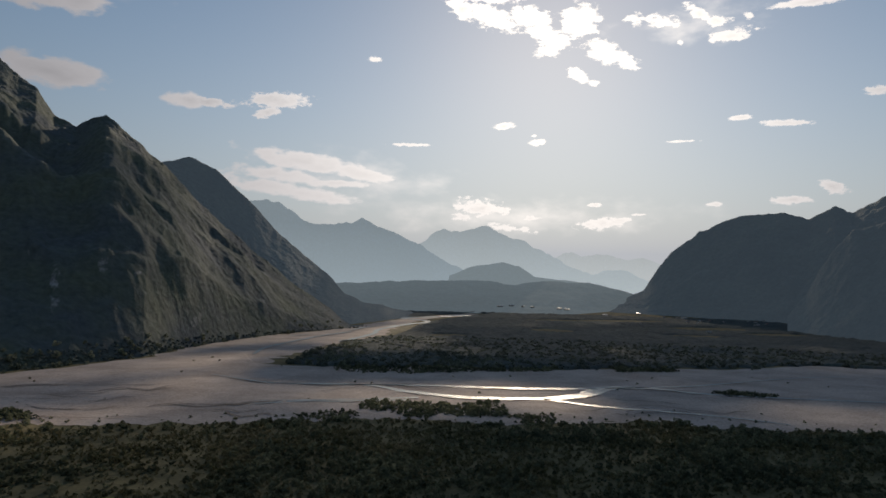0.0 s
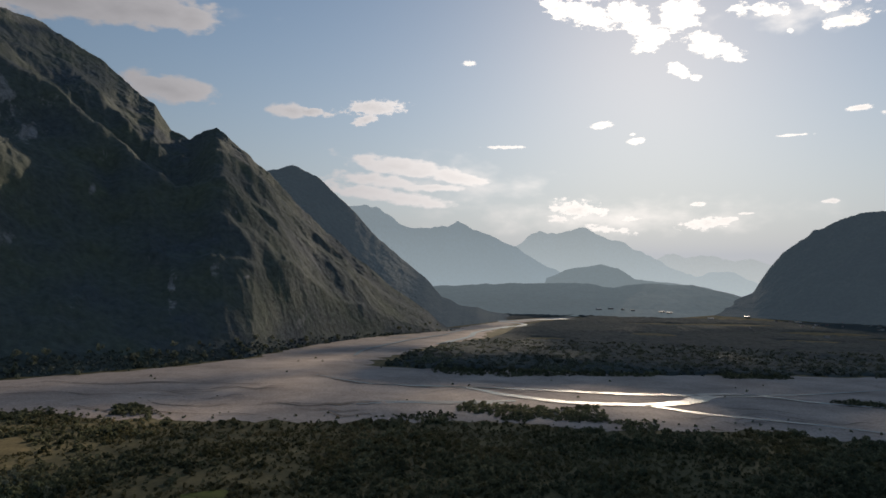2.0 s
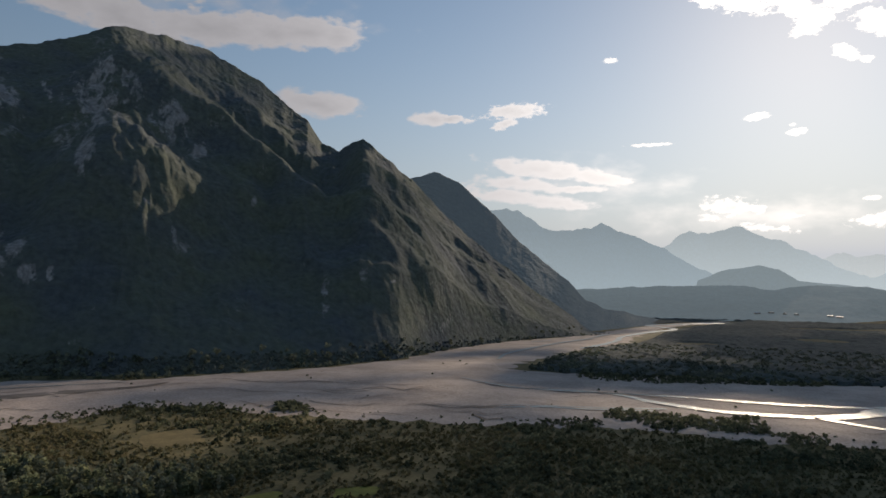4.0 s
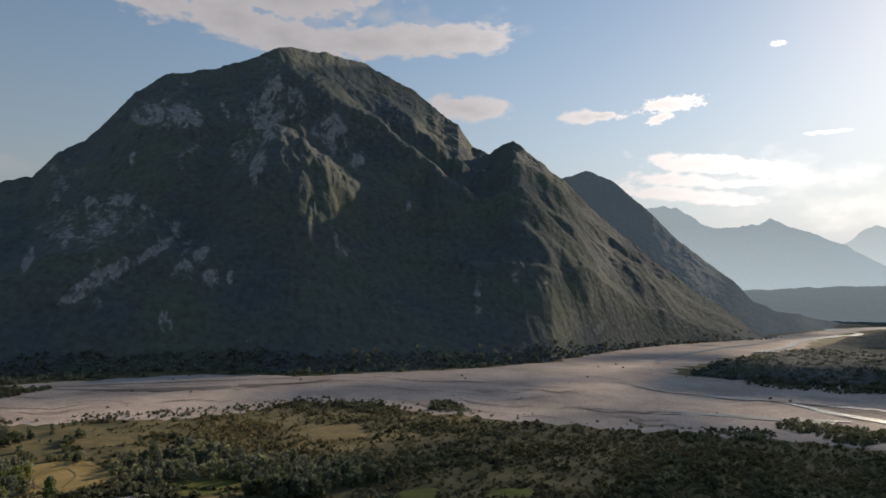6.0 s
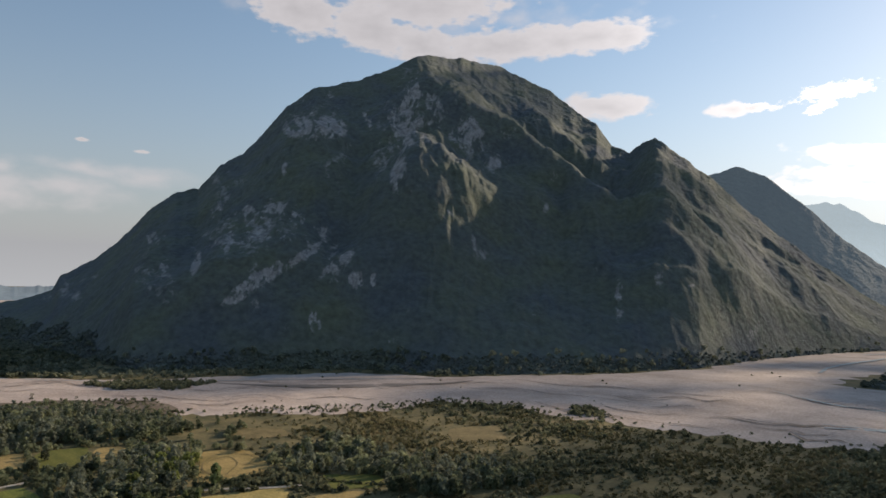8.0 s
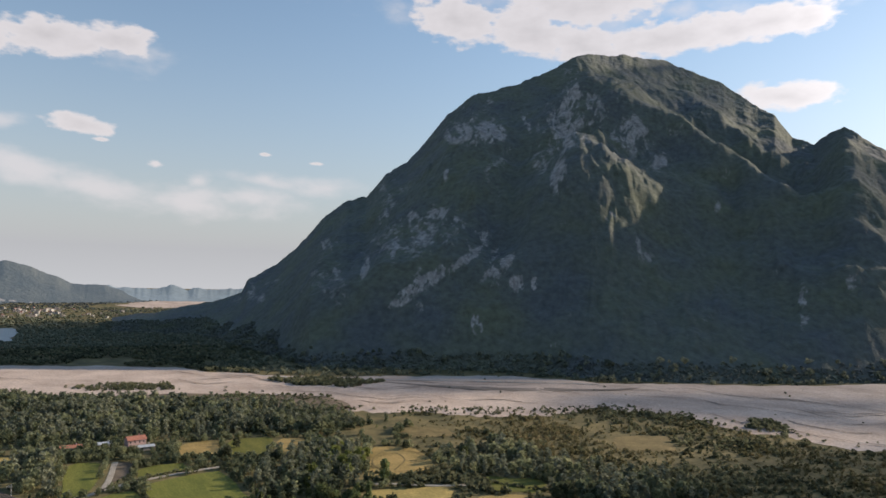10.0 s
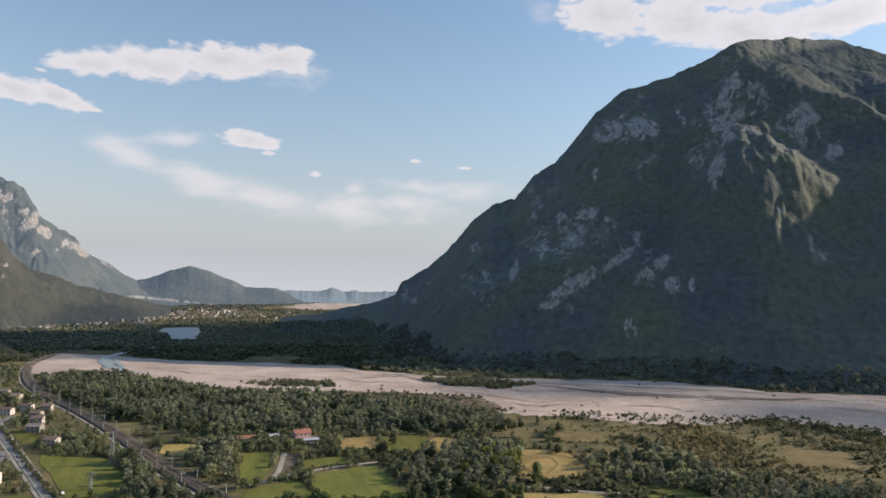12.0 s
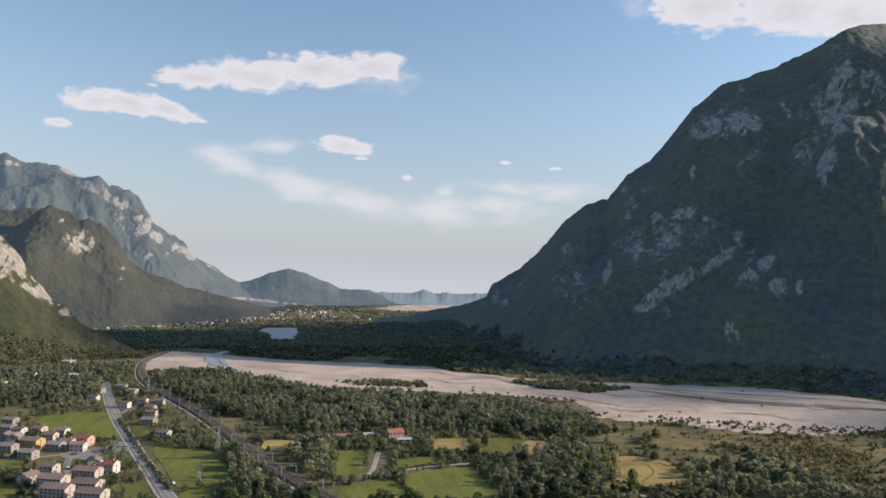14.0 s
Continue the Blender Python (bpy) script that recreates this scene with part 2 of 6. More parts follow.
        face.inputs[1].default_value, face.inputs[2].default_value = 0.38, 0.6
        l.new(crag.outputs["Fac"], face.inputs[0]), l.new(face.outputs[0], rc.inputs[0])
        rm = n.new("ShaderNodeMix")
        rm.data_type = "RGBA"
        l.new(cut.outputs[0], rm.inputs[0]), l.new(colour, rm.inputs[6]), l.new(rc.outputs[2], rm.inputs[7])
        colour = rm.outputs[2]
    l.new(colour, b.inputs["Base Color"])
    bp = n.new("ShaderNodeBump")
    bp.inputs["Strength"].default_value, bp.inputs["Distance"].default_value = bump, reach
    l.new(small.outputs["Fac"], bp.inputs["Height"]), l.new(bp.outputs[0], b.inputs["Normal"])
    if thin:
        leafy, both = n.new("ShaderNodeBsdfTranslucent"), n.new("ShaderNodeMixShader")
        warm = n.new("ShaderNodeHueSaturation")
        warm.inputs["Hue"].default_value, warm.inputs["Saturation"].default_value, warm.inputs["Value"].default_value = 0.494, 0.95, 1.25
        l.new(colour, warm.inputs["Color"]), l.new(warm.outputs[0], leafy.inputs[0])
        both.inputs[0].default_value = thin
        l.new(b.outputs[0], both.inputs[1]), l.new(leafy.outputs[0], both.inputs[2])
        l.new(both.outputs[0], n["Material Output"].inputs[0])
    return m


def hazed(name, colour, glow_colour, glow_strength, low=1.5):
    """Far distance: a plain backdrop with air haze painted in as emission. low: the glow's factor near the ground."""
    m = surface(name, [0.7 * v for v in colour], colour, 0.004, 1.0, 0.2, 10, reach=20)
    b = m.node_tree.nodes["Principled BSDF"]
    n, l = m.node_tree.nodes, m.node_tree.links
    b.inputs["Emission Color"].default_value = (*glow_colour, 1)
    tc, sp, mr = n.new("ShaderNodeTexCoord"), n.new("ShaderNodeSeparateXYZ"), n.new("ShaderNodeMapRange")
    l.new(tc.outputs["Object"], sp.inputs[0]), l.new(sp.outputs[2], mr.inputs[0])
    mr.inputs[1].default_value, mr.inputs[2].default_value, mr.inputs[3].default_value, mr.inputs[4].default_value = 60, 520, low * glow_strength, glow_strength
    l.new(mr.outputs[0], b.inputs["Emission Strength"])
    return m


DRY = surface("dry_grass", (0.115, 0.092, 0.038), (0.22, 0.168, 0.075), 0.05, 0.95, 0.5, 9)
MEADOW = surface("meadow", (0.066, 0.064, 0.028), (0.180, 0.146, 0.066), 0.03, 0.95, 0.6, 9)
GRASS = surface("field_grass", (0.088, 0.102, 0.018), (0.155, 0.156, 0.032), 0.035, 0.9, 0.3, 12, vary=0.14, stretch=(0.5, 2.2, 1))
GOLD = surface("mown_field", (0.24, 0.19, 0.066), (0.41, 0.30, 0.11), 0.04, 0.95, 0.4, 12, vary=0.12)
SOIL = surface("bare_soil", (0.11, 0.085, 0.06), (0.19, 0.15, 0.11), 0.06, 0.95, 0.4, 10)
GRAVEL = surface("river_gravel", (0.37, 0.295, 0.25), (0.53, 0.435, 0.375), 0.012, 0.95, 0.6, 30, reach=0.5)
DIRT_ROAD = surface("gravel_track", (0.26, 0.23, 0.19), (0.39, 0.36, 0.31), 0.2, 0.95, 0.4, 8)
ASPHALT = surface("asphalt", (0.19, 0.178, 0.166), (0.27, 0.255, 0.24), 0.1, 0.85, 0.2, 12)
PAINT = surface("road_paint", (0.42, 0.42, 0.40), (0.55, 0.55, 0.53), 0.5, 0.7, 0.1)
BALLAST = surface("rail_ballast", (0.075, 0.058, 0.048), (0.14, 0.112, 0.095), 0.15, 0.95, 0.5, 12)
STEEL = surface("rusty_rail", (0.16, 0.11, 0.08), (0.28, 0.22, 0.18), 1.0, 0.6, 0.1, metal=0.2)
GALVANISED = surface("galvanised_steel", (0.30, 0.31, 0.32), (0.46, 0.47, 0.48), 1.0, 0.5, 0.1, metal=0.5)
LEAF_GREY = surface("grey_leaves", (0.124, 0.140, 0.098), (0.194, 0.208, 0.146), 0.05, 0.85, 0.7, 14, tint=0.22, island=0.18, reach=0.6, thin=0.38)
# floodplain greens, paled and cooled to hold the valley's haze in their colour
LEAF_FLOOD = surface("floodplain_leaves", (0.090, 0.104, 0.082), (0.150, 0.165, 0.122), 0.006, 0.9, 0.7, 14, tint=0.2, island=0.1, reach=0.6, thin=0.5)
HAZY_CANOPY = surface("hazy_floodplain_canopy", (0.054, 0.068, 0.068), (0.080, 0.096, 0.084), 0.005, 0.95, 0.9, 14, reach=3.0)
# blue-green leaf colour with the far plain's haze mixed in
LEAF_PLAIN_HAZE = surface("hazy_plain_leaves", (0.046, 0.060, 0.066), (0.072, 0.088, 0.084), 0.006, 0.95, 0.6, 14, tint=0.15, reach=0.6)
LEAF = surface("leaves", (0.114, 0.136, 0.080), (0.188, 0.204, 0.116), 0.05, 0.85, 0.7, 14, tint=0.45, island=0.22, reach=0.6, thin=0.52)
LEAF_DARK = surface("dark_leaves", (0.090, 0.102, 0.062), (0.155, 0.160, 0.094), 0.05, 0.85, 0.7, 14, tint=0.45, island=0.22, reach=0.6, thin=0.52)
LEAF_SCRUB = surface("scrub_leaves", (0.095, 0.092, 0.048), (0.170, 0.152, 0.076), 0.04, 0.9, 0.7, 14, tint=0.45, island=0.22, reach=0.5, thin=0.48)
LEAF_TREE = surface("tree_leaves", (0.092, 0.122, 0.050), (0.170, 0.196, 0.078), 0.2, 0.85, 0.7, 6, vary=0.3, island=0.25, reach=0.4, thin=0.42)
BARK = surface("bark", (0.05, 0.04, 0.03), (0.12, 0.095, 0.07), 1.0, 0.95, 0.6)
FOREST = surface("mountain_forest", (0.087, 0.099, 0.099), (0.111, 0.123, 0.081), 0.006, 0.95, 0.8, 12, reach=5.0, rock=(0.38, 0.355, 0.325), contrast=(0.34, 0.66), sheen=0.06)
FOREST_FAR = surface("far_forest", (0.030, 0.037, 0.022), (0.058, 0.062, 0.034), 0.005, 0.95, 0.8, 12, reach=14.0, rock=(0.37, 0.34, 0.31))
DAMP = surface("damp_gravel", (0.15, 0.125, 0.105), (0.26, 0.22, 0.195), 0.03, 0.8, 0.4, 20)
# distant forest and rock with air haze painted in as faint blue emission
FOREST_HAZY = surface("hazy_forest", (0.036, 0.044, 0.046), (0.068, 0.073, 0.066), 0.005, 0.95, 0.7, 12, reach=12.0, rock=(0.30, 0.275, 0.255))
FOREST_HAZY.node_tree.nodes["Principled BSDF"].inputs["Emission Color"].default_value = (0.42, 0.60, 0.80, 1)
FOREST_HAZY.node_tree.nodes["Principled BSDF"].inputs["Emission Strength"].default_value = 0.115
# dark forest that glows blue in place of the haze before it
FOREST_BLUE_HAZE = surface("forest_haze_glow", (0.028, 0.037, 0.035), (0.052, 0.062, 0.050), 0.005, 0.95, 0.7, 12, reach=12.0, rock=(0.3, 0.28, 0.26))
FOREST_BLUE_HAZE.node_tree.nodes["Principled BSDF"].inputs["Emission Color"].default_value = (0.42, 0.60, 0.80, 1)
FOREST_BLUE_HAZE.node_tree.nodes["Principled BSDF"].inputs["Emission Strength"].default_value = 0.115

# foothill forest; the weak blue emission is painted haze
FOREST_MID_HAZE = surface("foothill_haze_glow", (0.029, 0.030, 0.023), (0.050, 0.049, 0.033), 0.006, 0.95, 0.8, 14, reach=8.0, rock=(0.33, 0.30, 0.275))
FOREST_MID_HAZE.node_tree.nodes["Principled BSDF"].inputs["Emission Color"].default_value = (0.42, 0.60, 0.80, 1)
FOREST_MID_HAZE.node_tree.nodes["Principled BSDF"].inputs["Emission Strength"].default_value = 0.045

WATER = bpy.data.materials.new("river_water")
WATER.use_nodes = True
_n, _l = WATER.node_tree.nodes, WATER.node_tree.links
_b = _n["Principled BSDF"]
_b.inputs["Base Color"].default_value = (0.24, 0.29, 0.30, 1)
_b.inputs["Roughness"].default_value, _b.inputs["IOR"].default_value = 0.4, 1.33
_t, _p = _n.new("ShaderNodeTexNoise"), _n.new("ShaderNodeBump")
_t.inputs["Scale"].default_value, _t.inputs["Detail"].default_value = 0.35, 5
_c = _n.new("ShaderNodeTexCoord")
_l.new(_c.outputs["Object"], _t.inputs["Vector"])
_p.inputs["Strength"].default_value, _p.inputs["Distance"].default_value = 1.0, 0.8
_l.new(_t.outputs["Fac"], _p.inputs["Height"]), _l.new(_p.outputs[0], _b.inputs["Normal"])

# ---- builders ----


def np_mesh(name, verts, faces, material, smooth=True):
    """A mesh from arrays; faces: one array of equal-sided polygons."""
    me = bpy.data.meshes.new(name)
    verts, faces = np.asarray(verts, np.float32), np.asarray(faces, np.int32)
    k = faces.shape[1]
    me.vertices.add(len(verts)), me.loops.add(faces.size), me.polygons.add(len(faces))
    me.vertices.foreach_set("co", verts.ravel())
    me.loops.foreach_set("vertex_index", faces.ravel())
    me.polygons.foreach_set("loop_start", np.arange(len(faces), dtype=np.int32) * k)
    me.polygons.foreach_set("use_smooth", np.full(len(faces), smooth))
    me.materials.append(material)
    me.update(calc_edges=True)
    return me


def part(name, bm, material, parent, label=""):
    me = bpy.data.meshes.new(name)
    bm.to_mesh(me)
    bm.free()
    me.materials.append(material)
    ob = new(name, me)
    ob.parent = parent
    return tagged(ob, label)


def thing(name, label, category, group="", kind="", at=None):
    ob = tagged(new(name), label, category, group, kind)
    if at is not None:
        ob.matrix_basis = at
    return ob


def box(bm, x0, x1, y0, y1, z0, z1):
    v = [bm.verts.new(p) for p in ((x0, y0, z0), (x1, y0, z0), (x1, y1, z0), (x0, y1, z0), (x0, y0, z1), (x1, y0, z1), (x1, y1, z1), (x0, y1, z1))]
    for f in ((3, 2, 1, 0), (4, 5, 6, 7), (0, 1, 5, 4), (1, 2, 6, 5), (2, 3, 7, 6), (3, 0, 4, 7)):
        bm.faces.new([v[i] for i in f])
    return bm


def grid_faces(n, m, wrap=False):
    i, j = np.meshgrid(np.arange(n if wrap else n - 1), np.arange(m - 1), indexing="ij")
    i2 = (i + 1) % n
    return np.stack([i * m + j, i2 * m + j, i2 * m + j + 1, i * m + j + 1], -1).reshape(-1, 4)


_perm = np.random.default_rng(3).random((256, 256))


def value_noise(x, y):
    xi, yi = np.floor(x).astype(int), np.floor(y).astype(int)
    fx, fy = x - xi, y - yi
    fx, fy = fx * fx * (3 - 2 * fx), fy * fy * (3 - 2 * fy)
    g = lambda a, b: _perm[a % 256, b % 256]
    return (g(xi, yi) * (1 - fx) + g(xi + 1, yi) * fx) * (1 - fy) + (g(xi, yi + 1) * (1 - fx) + g(xi + 1, yi + 1) * fx) * fy


def fbm(x, y, octaves=4):
    """Smooth noise, about -1 to 1."""
    s, a, total = 0, 1.0, 0
    for k in range(octaves):
        s = s + a * (2 * value_noise(x * 2 ** k + 17.3 * k, y * 2 ** k + 9.1 * k) - 1)
        total += a
        a *= 0.5
    return s / total * 1.5


def rise(r):
    """The valley floor climbs gently into the distance."""
    return 128 * np.clip((r - 2400) / 2500, 0, 1.0) ** 2


def place(az, r):
    a = np.radians(az)
    return -np.sin(a) * r, np.cos(a) * r


def along(rows, az, k=1):
    rows = sorted(rows)
    return np.interp(az, [q[0] for q in rows], [q[k] for q in rows])


def inside(poly, x, y):
    hit = np.zeros(np.shape(x), bool)
    n = len(poly)
    for i in range(n):
        (x0, y0), (x1, y1) = poly[i], poly[(i + 1) % n]
        if y0 == y1:
            continue
        hit ^= ((y0 > y) != (y1 > y)) & (x < (x1 - x0) * (y - y0) / (y1 - y0) + x0)
    return hit


def line_distance(line, x, y):
    d = np.full(np.shape(x), 1e9)
    for (x0, y0), (x1, y1) in zip(line, line[1:]):
        dx, dy = x1 - x0, y1 - y0
        t = np.clip(((x - x0) * dx + (y - y0) * dy) / (dx * dx + dy * dy), 0, 1)
        d = np.minimum(d, np.hypot(x - x0 - t * dx, y - y0 - t * dy))
    return d


def curve_points(line, step):
    """A smooth line through the points, resampled."""
    p = np.array(line, float)
    p = np.vstack([2 * p[0] - p[1], p, 2 * p[-1] - p[-2]])
    res = []
    for i in range(1, len(p) - 2):
        n = max(2, int(np.hypot(*(p[i + 1] - p[i])) / step))
        t = np.linspace(0, 1, n, endpoint=False)[:, None]
        res.append(0.5 * (2 * p[i] + (p[i + 1] - p[i - 1]) * t + (2 * p[i - 1] - 5 * p[i] + 4 * p[i + 1] - p[i + 2]) * t ** 2 + (3 * p[i] - p[i - 1] - 3 * p[i + 1] + p[i + 2]) * t ** 3))
    return np.vstack([*res, p[-2:-1]])


def ribbon(name, line, width, lift, material, step=6.0, ragged=0.0, parent=None, shift=0.0):
    """A strip along a line on the ground. width: metres, or one for each point."""
    p = curve_points(line, step)
    t = np.gradient(p, axis=0)
    t /= np.hypot(t[:, 0], t[:, 1])[:, None]
    nrm = np.stack([-t[:, 1], t[:, 0]], 1)
    w = np.full(len(p), float(width)) if np.isscalar(width) else np.interp(np.linspace(0, 1, len(p)), np.linspace(0, 1, len(width)), width)
    offs = []
    for side in (-0.5, -0.17, 0.17, 0.5):
        k = w * side
        if ragged and abs(side) == 0.5:
            k = k * (1 + ragged * fbm(p[:, 0] / 22 + side * 9, p[:, 1] / 22, 3))
        offs.append(p + nrm * (k + shift)[:, None])
    v = np.stack(offs, 1).reshape(-1, 2)
    z = rise(np.hypot(v[:, 0], v[:, 1])) + lift
    ob = new(name, np_mesh(name, np.column_stack([v, z]), grid_faces(len(p), 4)[:, ::-1], material))
    ob.parent = parent
    return ob

# ---- ground ----
_az = np.arange(0, 360, 1.0)
_r = np.concatenate([[0.0], np.geomspace(30, 900, 30), np.linspace(930, 5900, 70)])
_A, _R = np.meshgrid(_az, _r, indexing="ij")
_x, _y = place(_A, _R)
ground = new("ground", np_mesh("ground", np.stack([_x, _y, rise(_R)], -1).reshape(-1, 3), grid_faces(len(_az), len(_r), True)[:, ::-1], MEADOW))
tagged(ground, "dark green and straw-brown valley floor meadow", "ground", kind="structure")

# river bed: heading, near bank, far bank
NEAR = [(101.0, 1330), (99.0, 1250), *[(97.3, 1252), (93.1, 1181), (89.2, 1050), (85.6, 1006), (78.3, 972), (71.9, 948), (67.4, 894), (64.8, 818), (58.9, 828), (54.9, 806), (49.3, 809)], *[(44.7, 899), (38.8, 868), (34.2, 795), (26.5, 763), (20.0, 743), (13.9, 747), (10.1, 753), (6.6, 759)], *[(2.5, 746), (-3.9, 737), (-12.8, 795), (-19.0, 799), (-24.8, 811), (-30.6, 854)], (-45, 900), (-75, 950)]
FAR = [(101.0, 1345), (100.0, 1437), (98.3, 1650), *[(95.7, 1600), (91.0, 1437), (83.9, 1370), (78.4, 1312), (76.1, 1228), (72.0, 1188), (67.5, 1153), (58.9, 1170), (51.0, 1189), (45.2, 1141)], (33.3, 1227), (28.8, 1300), (24.7, 1395), (21.5, 1440), (18.6, 1602), (17.6, 1560), (16.4, 1275), *[(9.9, 1229), (0.7, 1253), (-3.9, 1234), (-8.4, 1266), (-21.0, 1414), (-26.6, 1603), (-30.6, 1612)], (-45, 1700), (-75, 1700)]


def near_bank(az):
    return along(NEAR, az) + 16 * fbm(az * 0.7, az * 0 + 3.0, 5)


def far_bank(az):
    return along(FAR, az) + 12 * fbm(az * 0.6, az * 0 + 8.0, 5)


_az = np.arange(-70, 100.6, 0.12)
_u = np.linspace(0, 1, 60)
_A, _U = np.meshgrid(_az, _u, indexing="ij")
_R = near_bank(_A) * (1 - _U) + far_bank(_A) * _U
_x, _y = place(_A, _R)
_edge = np.clip(np.minimum(_U, 1 - _U) * 14, 0, 1)
_bars = fbm(_A * 0.35 + 0.6 * fbm(_x / 300, _y / 300, 2), (_R + 0.25 * _x) / 46.0, 4)
_z = 0.15 + _edge * (0.75 + 0.75 * _bars + 0.35 * fbm(_A * 1.4, _R / 14.0, 3))
bed = new("riverbed", np_mesh("riverbed", np.stack([_x, _y, np.maximum(_z, 0.12)], -1).reshape(-1, 3), grid_faces(len(_az), len(_u))[:, ::-1], GRAVEL))
tagged(bed, "wide pale pinkish-grey gravel bed of a braided river", "riverbed", kind="structure")
_upper = ribbon("riverbed_upper", [(-455, 1158), (-464, 1448), (-427, 1779), (-350, 2001), (-285, 2576), (-166, 3044), (60, 3365)], [190, 280, 270, 190, 120, 90, 60], 0.22, GRAVEL, 25, 0.25)
tagged(_upper, "pale gravel of the upper river narrowing into the valley", "riverbed", kind="structure")
_plain = ribbon("riverbed_plain", [(-3727, 545), (-3874, 791), (-3939, 1004)], [260, 420, 300], 0.5, GRAVEL, 40, 0.3)
tagged(_plain, "distant pale gravel plain beyond the mountain foot", "riverbed", kind="structure")

STREAMS = [
    ([(-266, 986), (-140, 992), (-71, 939), (11, 900), (105, 906), (171, 955), (205, 1014), (273, 1026), (339, 983), (444, 961), (561, 947)], [5, 9, 13, 22, 20, 26, 30, 14, 9, 8, 8]),
    ([(-140, 992), (-76, 998), (-12, 998), (91, 994), (189, 1011)], [5, 12, 16, 18, 12]),
    ([(105, 906), (167, 857), (252, 827), (317, 795), (354, 768)], [10, 10, 9, 7, 4]),
    ([(-243, 1706), (-283, 1805), (-297, 1762), (-260, 2057), (-267, 2280), (-204, 2608), (-148, 2733), (-141, 2841), (-246, 2980), (-143, 3088), (32, 3250)], [14, 22, 18, 18, 20, 28, 36, 26, 32, 40, 64]),
]
STREAMS += [
    ([(-348, 2188), (-317, 2425), (-239, 2525), (-163, 2555)], [8, 14, 10, 6]),
    ([(-325, 3573), (-247, 3488), (-162, 3479)], [30, 40, 30]),
    ([(-238, 814), (-190, 841), (-151, 844), (-114, 855), (-65, 869)], [4, 9, 7, 8, 7]),
    ([(-379, 1066), (-284, 997), (-223, 986), (-164, 990), (-75, 1002)], [2, 6, 8, 9, 8]),
]
STREAMS += [
    ([(-467, 1894), (-432, 1980)], [10, 10]),
    ([(-245, 833), (-188, 850), (-121, 865), (-53, 890)], [3, 4, 6, 8]),
    ([(-411, 1387), (-429, 1556), (-393, 1894), (-339, 2135)], [6, 12, 10, 14]),
    ([(205, 1014), (321, 1052), (371, 1079), (550, 1192), (672, 1245)], [8, 8, 5, 4, 3]),
]
STREAMS += [
    ([(-1794, -45), (-1712, -82), (-1619, -119), (-1514, -141), (-1399, -132), (-1291, -103), (-1227, -65)], [8, 12, 18, 22, 24, 20, 8]),
    ([(-1513, -132), (-1387, -111), (-1262, -89)], [8, 10, 4]),
    ([(-1158, 307), (-1031, 428), (-943, 570), (-858, 693), (-793, 787)], [3, 5, 5, 6, 4]),
]
for _line, _w in STREAMS:
    _s = ribbon("stream", _line, _w, 1.75, WATER, 8, 0.35)
    tagged(_s, "shallow braided river channel glinting in the sun", "water", "braided channels", kind="structure")
LAKE = [(-2447, -89), (-2579, -63), (-2616, -8), (-2654, 44), (-2361, 47), (-2038, 29), (-1992, -5), (-2013, -36), (-2238, -46)]

ARM = [(-228, 806), (-176, 789), (-129, 780), (-60, 770), (-7, 760), (48, 755), (117, 756), (180, 764)]
_s = ribbon("gravel_arm", ARM, [6, 14, 20, 24, 22, 18, 16, 6], 0.5, GRAVEL, 6, 0.5)
tagged(_s, "narrow side arm of pale gravel between scrub banks", "riverbed", kind="structure")

# damp, dark remains of old channels run along the bed
_s = ribbon("damp_channel", [(-954, 499), (-906, 530), (-865, 562), (-812, 620), (-775, 688), (-742, 758), (-736, 814)], [3, 14, 26, 30, 26, 16, 3], 1.6, DAMP, 7, 0.45)
tagged(_s, "long dark damp channel under the mountain's bank", "channel", "old channels", kind="structure")
_g0 = np.random.default_rng(44)
for _i in range(46):
    _a0 = -34 + 132 * _g0.random()
    _len = 3 + 11 * _g0.random()
    _u0 = 0.12 + 0.76 * _g0.random()
    _aa = np.linspace(_a0, _a0 + _len, 9)
    _uu = np.clip(_u0 + 0.05 * fbm(_aa * 0.3 + _i, _aa * 0 + _i, 2) + (_g0.random() - 0.5) * 0.12 * np.linspace(-1, 1, 9), 0.08, 0.92)
    _rr0 = near_bank(_aa) + _uu * np.minimum(far_bank(_aa) - near_bank(_aa), 330) + 0.0 * _aa
    _q = np.stack(place(_aa, _rr0), 1)
    _s = ribbon("damp_channel", [tuple(v) for v in _q], [0.4, *(3.5 * _g0.random(7) + 0.8), 0.4], 1.62 + 0.004 * _i, DAMP, 7, 0.5)
    tagged(_s, "dark damp trace of an old channel in gravel", "channel", "old channels", kind="structure")

# ---- mountains ----


